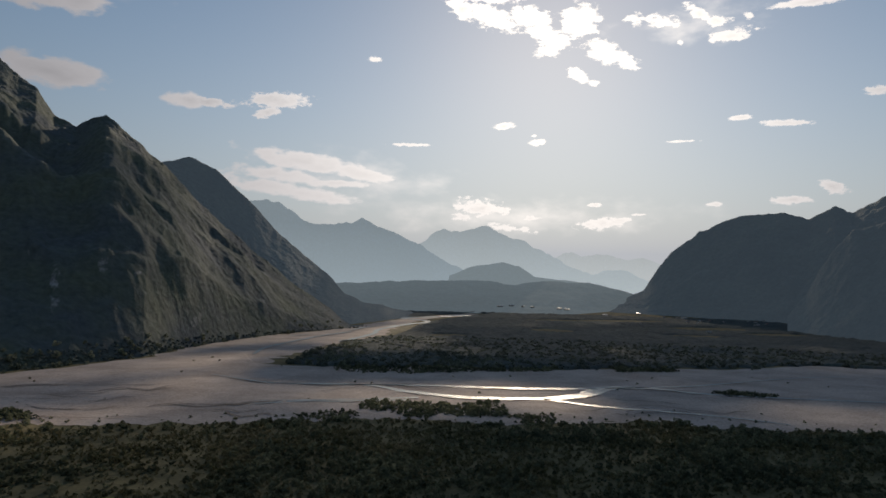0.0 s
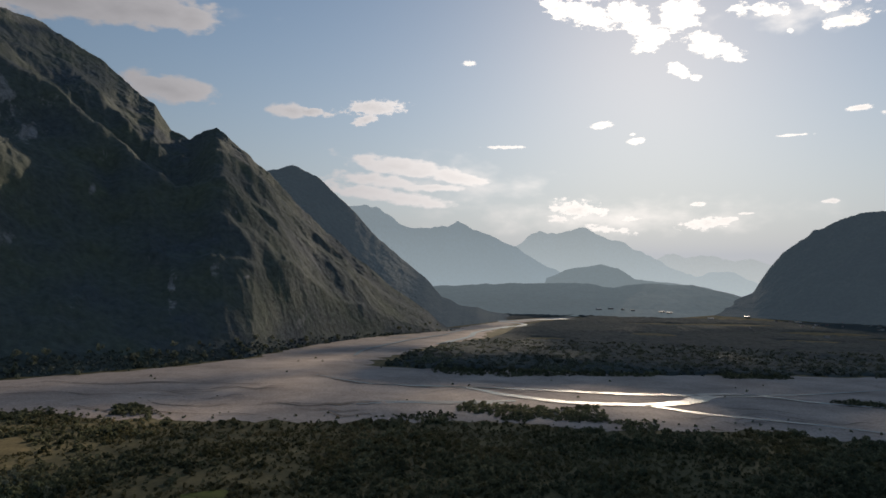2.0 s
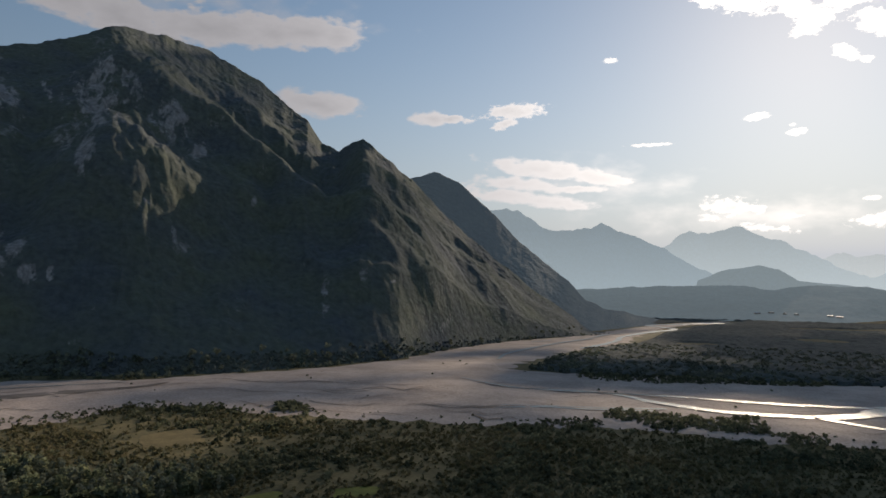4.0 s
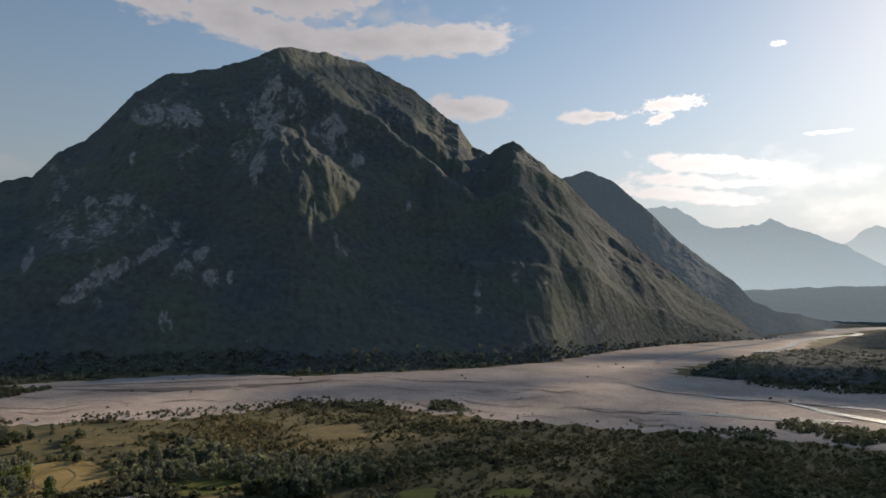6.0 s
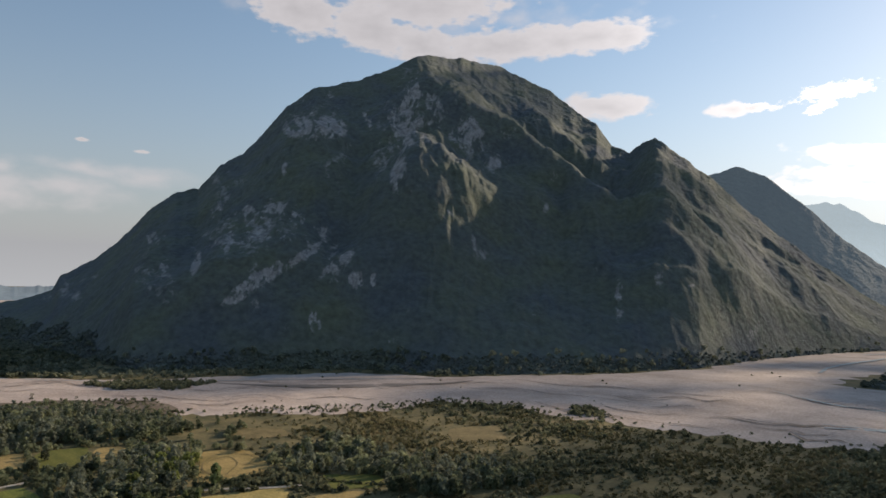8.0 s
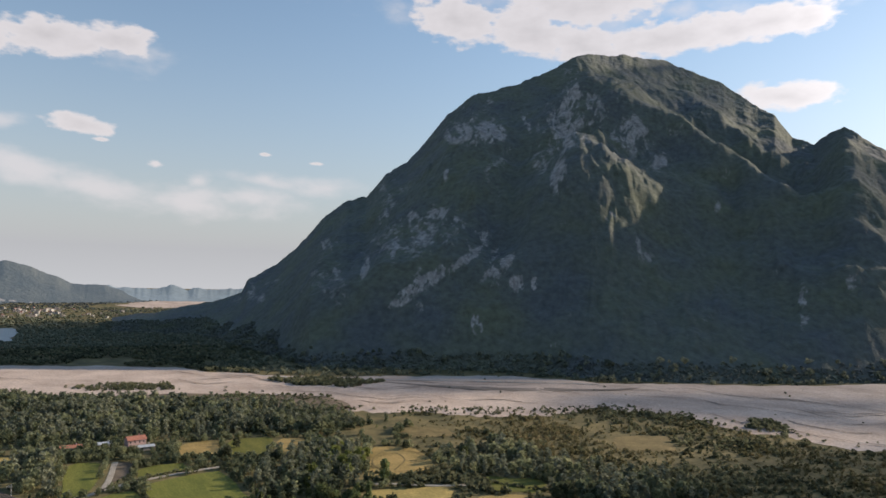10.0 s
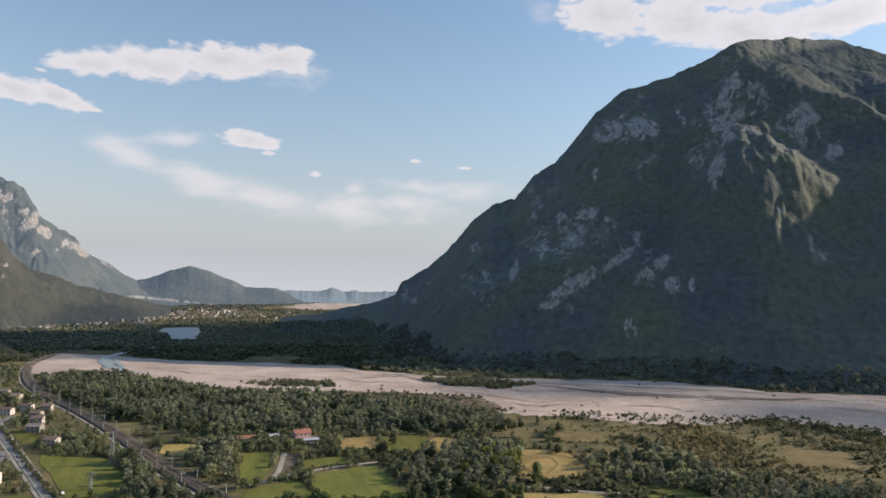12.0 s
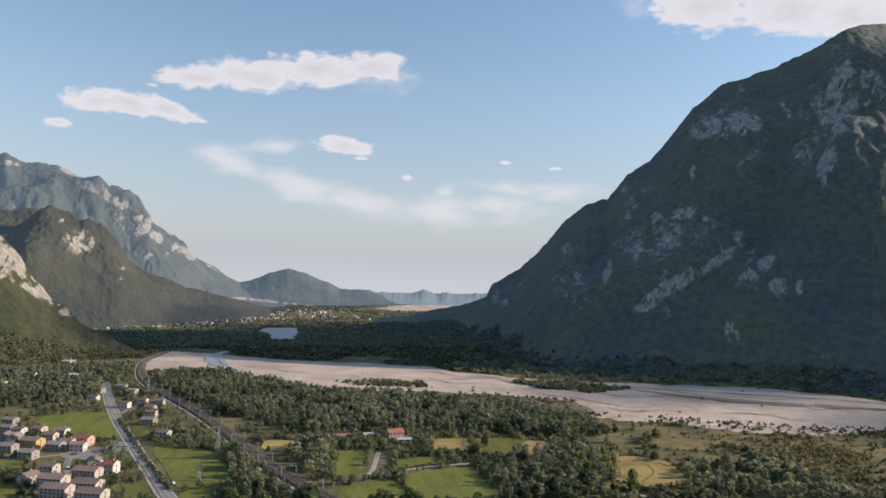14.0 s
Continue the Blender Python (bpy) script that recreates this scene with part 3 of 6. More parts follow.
def massif(name, label, skyline, foot, crest, material, daz=0.1, nu=150, relief=1.0, spurs=(), rocks=(), back=1.75, seed=0.0, jag=1.0, cliff=0.0, scar=0.0, crag=0.09, ribs=()):
    """A mountain seen from the valley: a crest line (heading, elevation), a foot line and a crest line in distance, with spurs, gullies and rock."""
    lo, hi = min(q[0] for q in skyline), max(q[0] for q in skyline)
    az = np.arange(lo, hi + daz / 2, daz)
    r0, r1 = along(foot, az), along(crest, az)
    zc = EYE + r1 * np.tan(np.radians(along(skyline, az))) + 1
    zc = zc + crag * r1 * 0.0175 * fbm(az * 0.9 + seed, az * 0 + seed, 5)
    zf = rise(r0) - 2
    u = np.concatenate([[-0.05], np.linspace(0, 1, nu), np.linspace(1, back, 24)[1:]])
    A, U = np.meshgrid(az, u, indexing="ij")
    R = r0[:, None] + (r1 - r0)[:, None] * U
    x, y = place(A, R)
    shape = np.where(U < 1, np.sign(U) * np.abs(U) ** 1.12, 1 - (U - 1) * 1.15)
    height = (zc - zf)[:, None]
    bell = np.clip(4 * U * (1 - U), 0, 1) ** 0.8
    s = A * 0.33 + 1.3 * fbm(x / 520 + seed, y / 520, 3) + seed
    gully = 1 - 2 * np.abs(fbm(s, U * 1.3 + seed, 3))
    s2 = A * 1.15 + 1.1 * fbm(x / 210 + seed, y / 210, 3)
    gully2 = 1 - 2 * np.abs(fbm(x / 260 + seed + 0.3 * fbm(s2, U * 3, 2), y / 260 + z_free(U), 4))
    z = zf[:, None] + height * shape
    warp = 0.9 * fbm(x / 330 + seed, y / 330 + 5, 3)
    rill = 1 - 2 * np.abs(fbm(A / 2.6 + warp + seed, U * 2.4 + warp, 3))
    rill2 = 1 - 2 * np.abs(fbm(A / 0.95 + 2 * warp, U * 6.5 + seed, 3))
    z += relief * bell * height * (0.012 * gully + 0.022 * gully2 + 0.007 * rill + 0.0025 * rill2)
    for top, low, wide, tall in spurs:
        ua, ub = (np.interp(q[1], *_lift_table(q[0], az, r0, r1, zf, zc)) for q in (top, low))
        t = np.clip((U - ub) / max(ua - ub, 0.02), -0.4, 1.25)
        mid = low[0] + (top[0] - low[0]) * t + 0.3 * fbm(U * 7 + top[0], U * 0 + low[0], 2)
        d = (A - mid) / (1.2 * wide * np.where(A > mid, 0.9, 1.35))
        fade = np.clip((t + 0.4) * 1.5, 0, 1) ** 1.5 * np.clip((1.12 - t) * 2.5, 0, 1)
        z += 1.3 * tall * (1 + 0.15 * fbm(x / 120 + top[0], y / 120, 3)) * np.exp(-np.abs(d) ** 1.8) * fade * np.clip((1 - U) * 3, 0, 1)
    for points, tall, left, right in ribs:
        ends = sorted((float(np.interp(e - math.degrees(0.75 * tall / 1900), *_lift_table(a, az, r0, r1, zf, zc))), a) for a, e in points)
        ub, ua = ends[0][0], ends[-1][0]
        mid = np.interp(U, [q[0] for q in ends], [q[1] for q in ends]) + 0.16 * fbm(U * 6 + points[0][0], U * 0 + points[0][1], 2)
        d = np.radians(mid - A) * R
        d = np.where(d > 0, d / right, -d / left) * (1 + 0.35 * fbm(x / 160 + tall, y / 160, 3))
        t = (U - ub) / max(ua - ub, 0.02)
        fade = np.clip((t + 0.3) / 0.45, 0, 1) * np.clip((1.15 - t) / 0.35, 0, 1)
        fade = fade * fade * (3 - 2 * fade)
        z += tall * np.exp(-(np.sqrt(d * d + 0.16) - 0.4) * 1.6) * fade * np.clip((1 - U) * 3, 0, 1) ** 1.5 * np.clip(U * 5, 0, 1) * np.clip(height / 320 - 0.1, 0, 1)
    z += np.clip((1.02 - U) * 6, 0.15, 1) * (4.5 * fbm(x / 85, y / 85, 3)) * np.clip(U * 12, 0, 1) * (height / 800)
    z += jag * 1.6 * fbm(x / 13, y / 13, 2) * np.clip(U * 10, 0, 1) * np.clip(height / 300, 0.15, 1)
    z += jag * 2.2 * fbm(x / 30, y / 26, 3) * np.clip(U * 10, 0, 1) * np.clip(height / 300, 0.15, 1)
    elev = np.degrees(np.arctan2(z - EYE, R))
    rock = np.zeros_like(z)
    for a, e, ra, re_, tilt, k in rocks:
        c, q = math.cos(radians(tilt)), math.sin(radians(tilt))
        da, de = A - a, elev - e
        d = np.hypot((da * c + de * q) / ra, (de * c - da * q) / re_)
        rock = np.maximum(rock, 1.35 * k * np.clip(1.15 - d, 0, 0.75) / 0.75)
    if cliff:
        gu = np.gradient(z, axis=1) / np.maximum(np.gradient(R, axis=1), 1.0)
        rock = np.maximum(rock, cliff * np.clip((gu - 1.0) * 1.2, 0, 1))
    broken = np.clip(0.70 + 1.05 * fbm(A / 0.6 + 0.8 * fbm(A, elev, 3), elev / 0.7, 5), 0, 1.35)
    rock = rock * np.clip(0.8 + 1.25 * fbm(A / 0.42 + 0.9 * fbm(A / 0.8, elev / 0.8, 3), elev / 0.5 + 0.9 * fbm(A / 0.7 + 5, elev / 0.9, 3), 5), 0, 1.35)
    if scar:
        streak = fbm(A / 1.7 + 0.8 * fbm(x / 200, z / 200, 2), elev / 3.4 + 4, 4)
        rock = np.maximum(rock, broken * scar * np.clip(streak * 1.6 - 0.15, 0, 1) * np.clip((A - 33) / 8, 0, 1) * np.clip((78 - A) / 5, 0, 1) * np.clip(elev / 3 + 1.3, 0.1, 1))
    me = np_mesh(name, np.stack([x, y, z], -1).reshape(-1, 3), grid_faces(len(az), len(u))[:, ::-1], material)
    at = me.attributes.new("rock", "FLOAT", "POINT")
    at.data.foreach_set("value", np.clip(rock, 0, 1).astype(np.float32).ravel())
    ob = tagged(new(name, me), label, "mountain", kind="structure")
    return ob, (x, y, z, U, rock)


def z_free(U):
    return U * 1.5


def _lift_table(a, az, r0, r1, zf, zc):
    u = np.linspace(0, 1, 60)
    i = int(np.clip(np.searchsorted(az, a), 0, len(az) - 1))
    r = r0[i] + (r1[i] - r0[i]) * u
    return np.degrees(np.arctan2(zf[i] + (zc[i] - zf[i]) * u ** 1.12 - EYE, r)), u


MAIN_SKY = [(83, -2.35), (80.5, -2.0), (77.5, -1.35), (75.3, -0.85), *[(73.86, -0.31), (73.41, 0.61), (71.36, 1.8), (69.78, 3.19), (67.53, 5.86), (65.74, 7.21), (64.19, 7.51), (62.65, 9.48), (60.92, 10.53), (59.0, 12.61), (57.74, 14.24), (55.46, 15.93), (52.68, 16.55), (49.63, 17.59), (47.43, 18.68)], *[(46.42, 18.79), (43.42, 18.66), (40.6, 18.13), (38.71, 17.32), (35.87, 15.92), (33.5, 14.02), (32.33, 13.39), (31.15, 11.59), (29.76, 10.99), (28.85, 11.75), (27.84, 12.18), (27.24, 11.81), (26.11, 10.71), (23.86, 9.1), (21.23, 6.37), (17.84, 3.45), (13.82, 0.21), (10.77, -1.82), (9.02, -3.19)], (7.6, -3.2)]
MAIN_FOOT = [(83, 2300), (77, 2150), (73.8, 1700), (68.5, 1300), (61.4, 1265), (51.7, 1255), (44.7, 1180), (38, 1200), (33.6, 1250), (29.5, 1310), (24.6, 1420), (19.0, 1760), (14, 2080), (9.0, 2350), (7.6, 2480)]
MAIN_CREST = [(83, 2700), (77, 2600), (73, 2450), (66, 2350), (57, 2350), (50, 2480), (46, 2650), (40, 2950), (35, 2900), (31, 2650), (27, 2450), (22, 2420), (14, 2450), (9, 2480), (7.6, 2550)]
# ribs of the face: points from the top down (heading, elevation), height, width of the left and right flank (metres)
RIBS = [
    ([(46.3, 18.6), (45.2, 17.1), (43.3, 14.8), (41.0, 13.6), (38.6, 12.1), (36.3, 10.5), (34.9, 9.3), (33.4, 7.6)], 135, 170, 200),
    ([(39.3, 17.3), (37.9, 15.7), (35.8, 13.5), (34.0, 11.2)], 70, 90, 140), ([(46.9, 11.4), (45.3, 9.1), (43.7, 7.3), (42.5, 6.2)], 62, 130, 190),
    ([(48.5, 10.5), (48.0, 8.7), (46.8, 6.6), (46.1, 5.5), (44.3, 3.5)], 45, 120, 160), ([(48.9, 8.2), (49.8, 4.6), (51.4, 2.2), (52.1, 0.8), (52.9, -2.0), (53.6, -4.3)], 55, 110, 160),
    ([(29.4, 11.1), (30.4, 7.7), (31.2, 4.5), (31.7, 1.1), (30.6, 0.3), (30.5, -2.3), (29.3, -3.9), (28.1, -5.0)], 55, 80, 230),
    ([(27.2, 11.6), (24.3, 7.5), (22.5, 3.0), (21.3, -1.0), (20.2, -3.2)], 55, 110, 150), ([(23.9, 9.3), (19.9, 5.7), (17.2, 1.7), (15.4, -1.7), (14.4, -3.4)], 60, 110, 150),
    ([(18.2, 6.1), (13.8, 2.1), (11.1, -1.2), (9.7, -3.0)], 36, 120, 170), ([(28.8, 10.3), (27.0, 5.3), (26.1, 0.7), (24.7, -3.3)], 55, 90, 130),
    ([(57.6, 13.8), (58.9, 8.5), (61.1, 3.4), (63.3, -1.2), (64.5, -4.8)], 55, 140, 170), ([(63.1, 8.4), (65.7, 4.2), (68.2, -0.4), (69.8, -3.9)], 45, 120, 150),
    ([(52.5, 14.6), (54.3, 8.6), (56.5, 4.4), (58.8, 0.7), (60.5, -3.4)], 50, 130, 170), ([(69.2, 4.1), (70.6, 0.9), (71.8, -1.5)], 28, 90, 120),
]
# rock faces: heading, elevation, half width, half height, tilt, weight
ROCKS = [
    (56.4, 12.9, 1.7, 0.9, -16, 0.9), (54.1, 13.0, 1.5, 0.9, 14, 1.0), (47.6, 15.0, 0.9, 2.0, 14, 1.0), (48.0, 12.6, 1.1, 1.4, 10, 0.9), (42.6, 12.9, 1.4, 1.3, 30, 0.8),
    (45.8, 15.2, 0.8, 1.0, 0, 0.75), (47.2, 13.8, 3.0, 2.4, 0, 0.5), (55.6, 12.9, 2.8, 1.2, 0, 0.5), (59.5, 4.8, 4.0, 2.2, -20, 0.42), (43.0, 12.0, 2.4, 1.6, 20, 0.42), (51.1, 13.9, 0.45, 1.1, -14, 0.75), (64.2, 1.7, 0.35, 1.2, 12, 0.9), (61.8, 3.6, 0.4, 1.1, 10, 0.85), (58.5, 6.2, 1.4, 0.7, -20, 0.8),
    (56.7, 5.6, 0.9, 0.6, 0, 0.8), (60.3, 6.2, 0.8, 0.5, -30, 0.7), (59.2, 0.8, 2.9, 0.65, -32, 1.0), (55.8, 2.8, 2.2, 0.45, -34, 0.95), (61.2, -0.8, 1.4, 0.5, -30, 0.8),
    (53.4, 1.9, 2.0, 0.6, -42, 0.9), (51.8, 0.8, 0.65, 0.8, 0, 1.2), (50.4, 0.8, 0.35, 0.6, 0, 1.0), (55.0, -2.7, 0.5, 1.3, -12, 1.0), (48.8, -4.1, 0.5, 0.4, 0, 0.9),
    (48.5, 9.6, 0.7, 1.7, 10, 0.85), (40.6, 10.4, 1.3, 0.9, 0, 0.55), (66.5, 1.5, 0.4, 0.7, 20, 0.6), (67.4, 3.7, 0.5, 0.6, 0, 0.6), (30.6, -0.6, 0.45, 1.7, 0, 0.75),
    (25.1, 1.2, 0.4, 1.2, 10, 0.55), (27.6, 1.1, 0.5, 1.0, 0, 0.45), (20.8, -2.7, 0.5, 1.3, 20, 0.5), (47.2, 17.0, 0.7, 0.8, 0, 0.5),
]
_g1 = np.random.default_rng(23)
for _i in range(4):
    _a1 = 34 + 38 * _g1.random()
    ROCKS.append((_a1, -3 + (along(MAIN_SKY, _a1) + 2) * _g1.random() ** 0.8, 0.3 + 0.9 * _g1.random() ** 2, 0.3 + 0.9 * _g1.random(), 40 * (_g1.random() - 0.6), 0.4 + 0.3 * _g1.random()))
mountain, MAIN_GRID = massif("mountain_main", "steep dark forested mountain with grey rock faces", MAIN_SKY, MAIN_FOOT, MAIN_CREST, FOREST, 0.07, 200, 0.55, (), ROCKS, cliff=0.3, scar=0.5, jag=1.1, ribs=RIBS)

BACK_SKY = [(29, 7.0), *[(25.65, 8.46), (23.86, 9.1), (21.88, 9.58), (19.93, 8.86), (17.82, 7.04)], *[(17.35, 6.58), (14.63, 3.79), (11.89, 1.61), (10.51, 0.5), (9.57, -0.62), (8.19, -1.28), (5.43, -1.73)], (3.5, -2.2)]
BACK_FOOT = [(29, 2450), (22, 2480), (14, 2520), (9, 2560), (5.5, 2900), (3.5, 3100)]
BACK_CREST = [(29, 3000), (22, 3050), (14, 3100), (9, 3150), (3.5, 3350)]
massif("backdrop_mountain_behind", "hazy dark forested ridge behind the main mountain", BACK_SKY, BACK_FOOT, BACK_CREST, FOREST_BLUE_HAZE, 0.1, 90, 0.8, (), (), seed=3.0)

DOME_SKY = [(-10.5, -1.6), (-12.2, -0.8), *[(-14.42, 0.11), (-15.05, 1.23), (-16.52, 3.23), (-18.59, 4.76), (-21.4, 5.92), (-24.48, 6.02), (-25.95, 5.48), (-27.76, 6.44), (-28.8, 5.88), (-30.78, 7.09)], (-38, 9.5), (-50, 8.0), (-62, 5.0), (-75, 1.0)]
massif("backdrop_mountain_dome", "hazy rounded forested mountain beyond the valley floor", DOME_SKY, [(-10, 3700), (-17, 3550), (-25, 3300), (-31, 3000), (-75, 3000)], [(-10, 4000), (-20, 4100), (-31, 4100), (-75, 4100)], FOREST_BLUE_HAZE, 0.16, 70, 1.6, seed=5.0, jag=2.0)
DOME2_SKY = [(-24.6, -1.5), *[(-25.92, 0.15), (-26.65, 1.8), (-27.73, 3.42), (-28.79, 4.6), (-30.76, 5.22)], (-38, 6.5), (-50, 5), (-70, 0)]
massif("backdrop_mountain_spur", "dark wooded spur beside the village", DOME2_SKY, [(-24, 2900), (-31, 2450), (-70, 2300)], [(-24, 3100), (-31, 3000), (-70, 3000)], FOREST_BLUE_HAZE, 0.16, 60, 1.3, seed=6.0, jag=2.0)

ROCKY_SKY = [(150, 8), (135, 10), (120, 9.5), *[(110.12, 9.01), (109.73, 9.14), (108.75, 8.55), (107.72, 8.7), (106.66, 8.61), (105.17, 7.82), (103.87, 7.64), (102.7, 6.78), (101.29, 5.4), (98.85, 3.82), (97.18, 2.58), (95.48, 1.54), (93.76, 0.56), (92.45, -0.03)], (88, -0.9)]
ROCKY_ROCKS = [(93.6, -0.74, 3.4, 0.11, 6, 1.5), (104.5, 7.28, 1.13, 0.4, 28, 1.1), (105.73, 8.17, 0.96, 0.25, 25, 0.9), (103.25, 6.59, 1.01, 0.35, 35, 1.0), (102.19, 6.09, 0.88, 0.35, 38, 1.0), (101.21, 5.35, 0.75, 0.35, 35, 0.95), (100.64, 4.46, 0.45, 0.96, 25, 1.0), (101.27, 4.2, 0.25, 0.75, -30, 0.7), (99.76, 3.81, 0.63, 0.4, 45, 0.9), (97.75, 2.83, 0.96, 0.45, 30, 1.0), (98.64, 2.92, 0.2, 0.91, 40, 0.75), (97.18, 2.38, 0.5, 0.35, 20, 0.8), (108.84, 5.89, 0.35, 0.7, 15, 0.95), (100.34, 2.27, 0.55, 0.4, 0, 0.6), (109.64, 8.42, 1.01, 0.25, 0, 0.6), (101.78, 3.71, 0.13, 0.63, -30, 0.7), (95.69, 1.59, 0.75, 0.13, 30, 0.6)]
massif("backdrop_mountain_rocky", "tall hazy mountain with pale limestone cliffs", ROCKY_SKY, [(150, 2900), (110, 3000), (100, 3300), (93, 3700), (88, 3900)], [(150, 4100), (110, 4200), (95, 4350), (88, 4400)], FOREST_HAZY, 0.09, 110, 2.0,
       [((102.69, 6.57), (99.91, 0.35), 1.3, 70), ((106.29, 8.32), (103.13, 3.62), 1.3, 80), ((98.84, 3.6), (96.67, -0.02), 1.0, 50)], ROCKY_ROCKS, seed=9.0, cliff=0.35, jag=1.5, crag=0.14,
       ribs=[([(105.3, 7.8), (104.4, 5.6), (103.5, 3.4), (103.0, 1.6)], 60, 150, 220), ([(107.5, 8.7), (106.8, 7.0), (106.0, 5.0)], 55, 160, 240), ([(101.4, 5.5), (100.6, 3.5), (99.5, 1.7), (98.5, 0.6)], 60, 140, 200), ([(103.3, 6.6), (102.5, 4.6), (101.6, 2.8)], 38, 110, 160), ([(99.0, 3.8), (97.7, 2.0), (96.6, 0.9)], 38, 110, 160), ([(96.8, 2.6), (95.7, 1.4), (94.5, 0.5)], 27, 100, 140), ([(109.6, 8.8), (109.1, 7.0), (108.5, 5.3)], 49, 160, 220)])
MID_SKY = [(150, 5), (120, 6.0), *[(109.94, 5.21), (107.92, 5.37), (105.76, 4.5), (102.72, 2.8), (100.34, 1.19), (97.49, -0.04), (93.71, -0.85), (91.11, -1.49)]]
massif("backdrop_foothill", "forested foothill with a pale rock scar", MID_SKY, [(150, 2200), (110, 2350), (102, 2500), (95, 2900), (89, 3300)], [(150, 3000), (110, 3100), (100, 3300), (89, 3650)], FOREST_MID_HAZE, 0.08, 100, 1.6,
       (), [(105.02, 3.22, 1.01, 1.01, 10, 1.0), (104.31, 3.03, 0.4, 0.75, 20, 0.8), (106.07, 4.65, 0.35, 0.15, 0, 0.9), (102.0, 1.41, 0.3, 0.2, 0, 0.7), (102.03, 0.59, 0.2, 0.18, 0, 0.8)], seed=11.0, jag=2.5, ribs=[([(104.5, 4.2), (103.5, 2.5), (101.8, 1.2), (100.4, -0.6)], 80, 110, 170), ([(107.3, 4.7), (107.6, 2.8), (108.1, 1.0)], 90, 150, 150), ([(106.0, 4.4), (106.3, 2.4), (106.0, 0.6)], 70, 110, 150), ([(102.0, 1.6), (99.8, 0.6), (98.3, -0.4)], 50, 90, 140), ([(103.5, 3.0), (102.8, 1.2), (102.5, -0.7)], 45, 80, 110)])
CLIFF_SKY = [(150, 7), (125, 6.5), (115, 5.0), *[(109.85, 3.34), (108.79, 2.13), (107.7, 0.58), (106.77, -0.6), (105.1, -2.21), (103.2, -3.65), (101.28, -4.38)], (100.2, -5.6)]
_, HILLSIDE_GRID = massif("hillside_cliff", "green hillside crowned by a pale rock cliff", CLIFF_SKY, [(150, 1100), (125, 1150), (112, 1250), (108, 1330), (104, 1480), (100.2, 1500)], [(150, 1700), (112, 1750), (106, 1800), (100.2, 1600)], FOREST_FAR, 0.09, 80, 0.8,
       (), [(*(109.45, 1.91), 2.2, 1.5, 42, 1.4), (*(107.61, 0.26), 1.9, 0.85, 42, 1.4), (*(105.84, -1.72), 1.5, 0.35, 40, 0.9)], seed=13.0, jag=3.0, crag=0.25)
HILL_SKY = [(97, -0.9), *[(94.6, 0.32), (92.9, 0.62), (91.19, 1.33), (89.89, 1.63), (88.32, 1.26), (85.82, 0.17), (83.54, -0.02), (81.7, -0.58)], (79.5, -1.0)]
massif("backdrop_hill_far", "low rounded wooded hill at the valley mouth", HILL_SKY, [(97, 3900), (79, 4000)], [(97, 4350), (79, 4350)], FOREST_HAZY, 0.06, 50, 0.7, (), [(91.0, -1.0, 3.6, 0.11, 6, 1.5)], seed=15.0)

# distance, beyond the reach of parallax, with haze painted in as emission
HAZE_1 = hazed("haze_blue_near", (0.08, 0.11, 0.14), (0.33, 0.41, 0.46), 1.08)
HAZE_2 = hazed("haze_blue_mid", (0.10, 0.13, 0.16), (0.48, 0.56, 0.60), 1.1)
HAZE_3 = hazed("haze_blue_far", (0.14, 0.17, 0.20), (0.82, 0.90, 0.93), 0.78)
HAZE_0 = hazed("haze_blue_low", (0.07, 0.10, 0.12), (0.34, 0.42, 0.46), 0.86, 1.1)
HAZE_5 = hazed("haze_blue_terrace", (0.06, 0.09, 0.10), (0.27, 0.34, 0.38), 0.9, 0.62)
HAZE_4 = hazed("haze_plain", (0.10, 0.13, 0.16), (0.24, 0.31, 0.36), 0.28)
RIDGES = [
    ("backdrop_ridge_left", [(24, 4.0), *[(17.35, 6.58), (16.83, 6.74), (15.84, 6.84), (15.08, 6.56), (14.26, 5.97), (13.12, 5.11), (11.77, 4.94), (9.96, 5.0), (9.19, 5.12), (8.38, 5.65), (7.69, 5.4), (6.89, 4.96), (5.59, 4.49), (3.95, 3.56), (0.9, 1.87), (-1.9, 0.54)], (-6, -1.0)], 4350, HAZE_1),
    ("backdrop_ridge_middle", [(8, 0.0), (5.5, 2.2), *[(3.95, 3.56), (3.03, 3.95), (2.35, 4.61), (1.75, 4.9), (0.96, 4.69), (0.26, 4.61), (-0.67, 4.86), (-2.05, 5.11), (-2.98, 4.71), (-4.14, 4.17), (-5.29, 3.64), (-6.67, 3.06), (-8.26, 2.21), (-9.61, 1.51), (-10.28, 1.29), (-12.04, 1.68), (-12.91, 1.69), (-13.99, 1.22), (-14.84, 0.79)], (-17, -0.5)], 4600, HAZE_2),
]
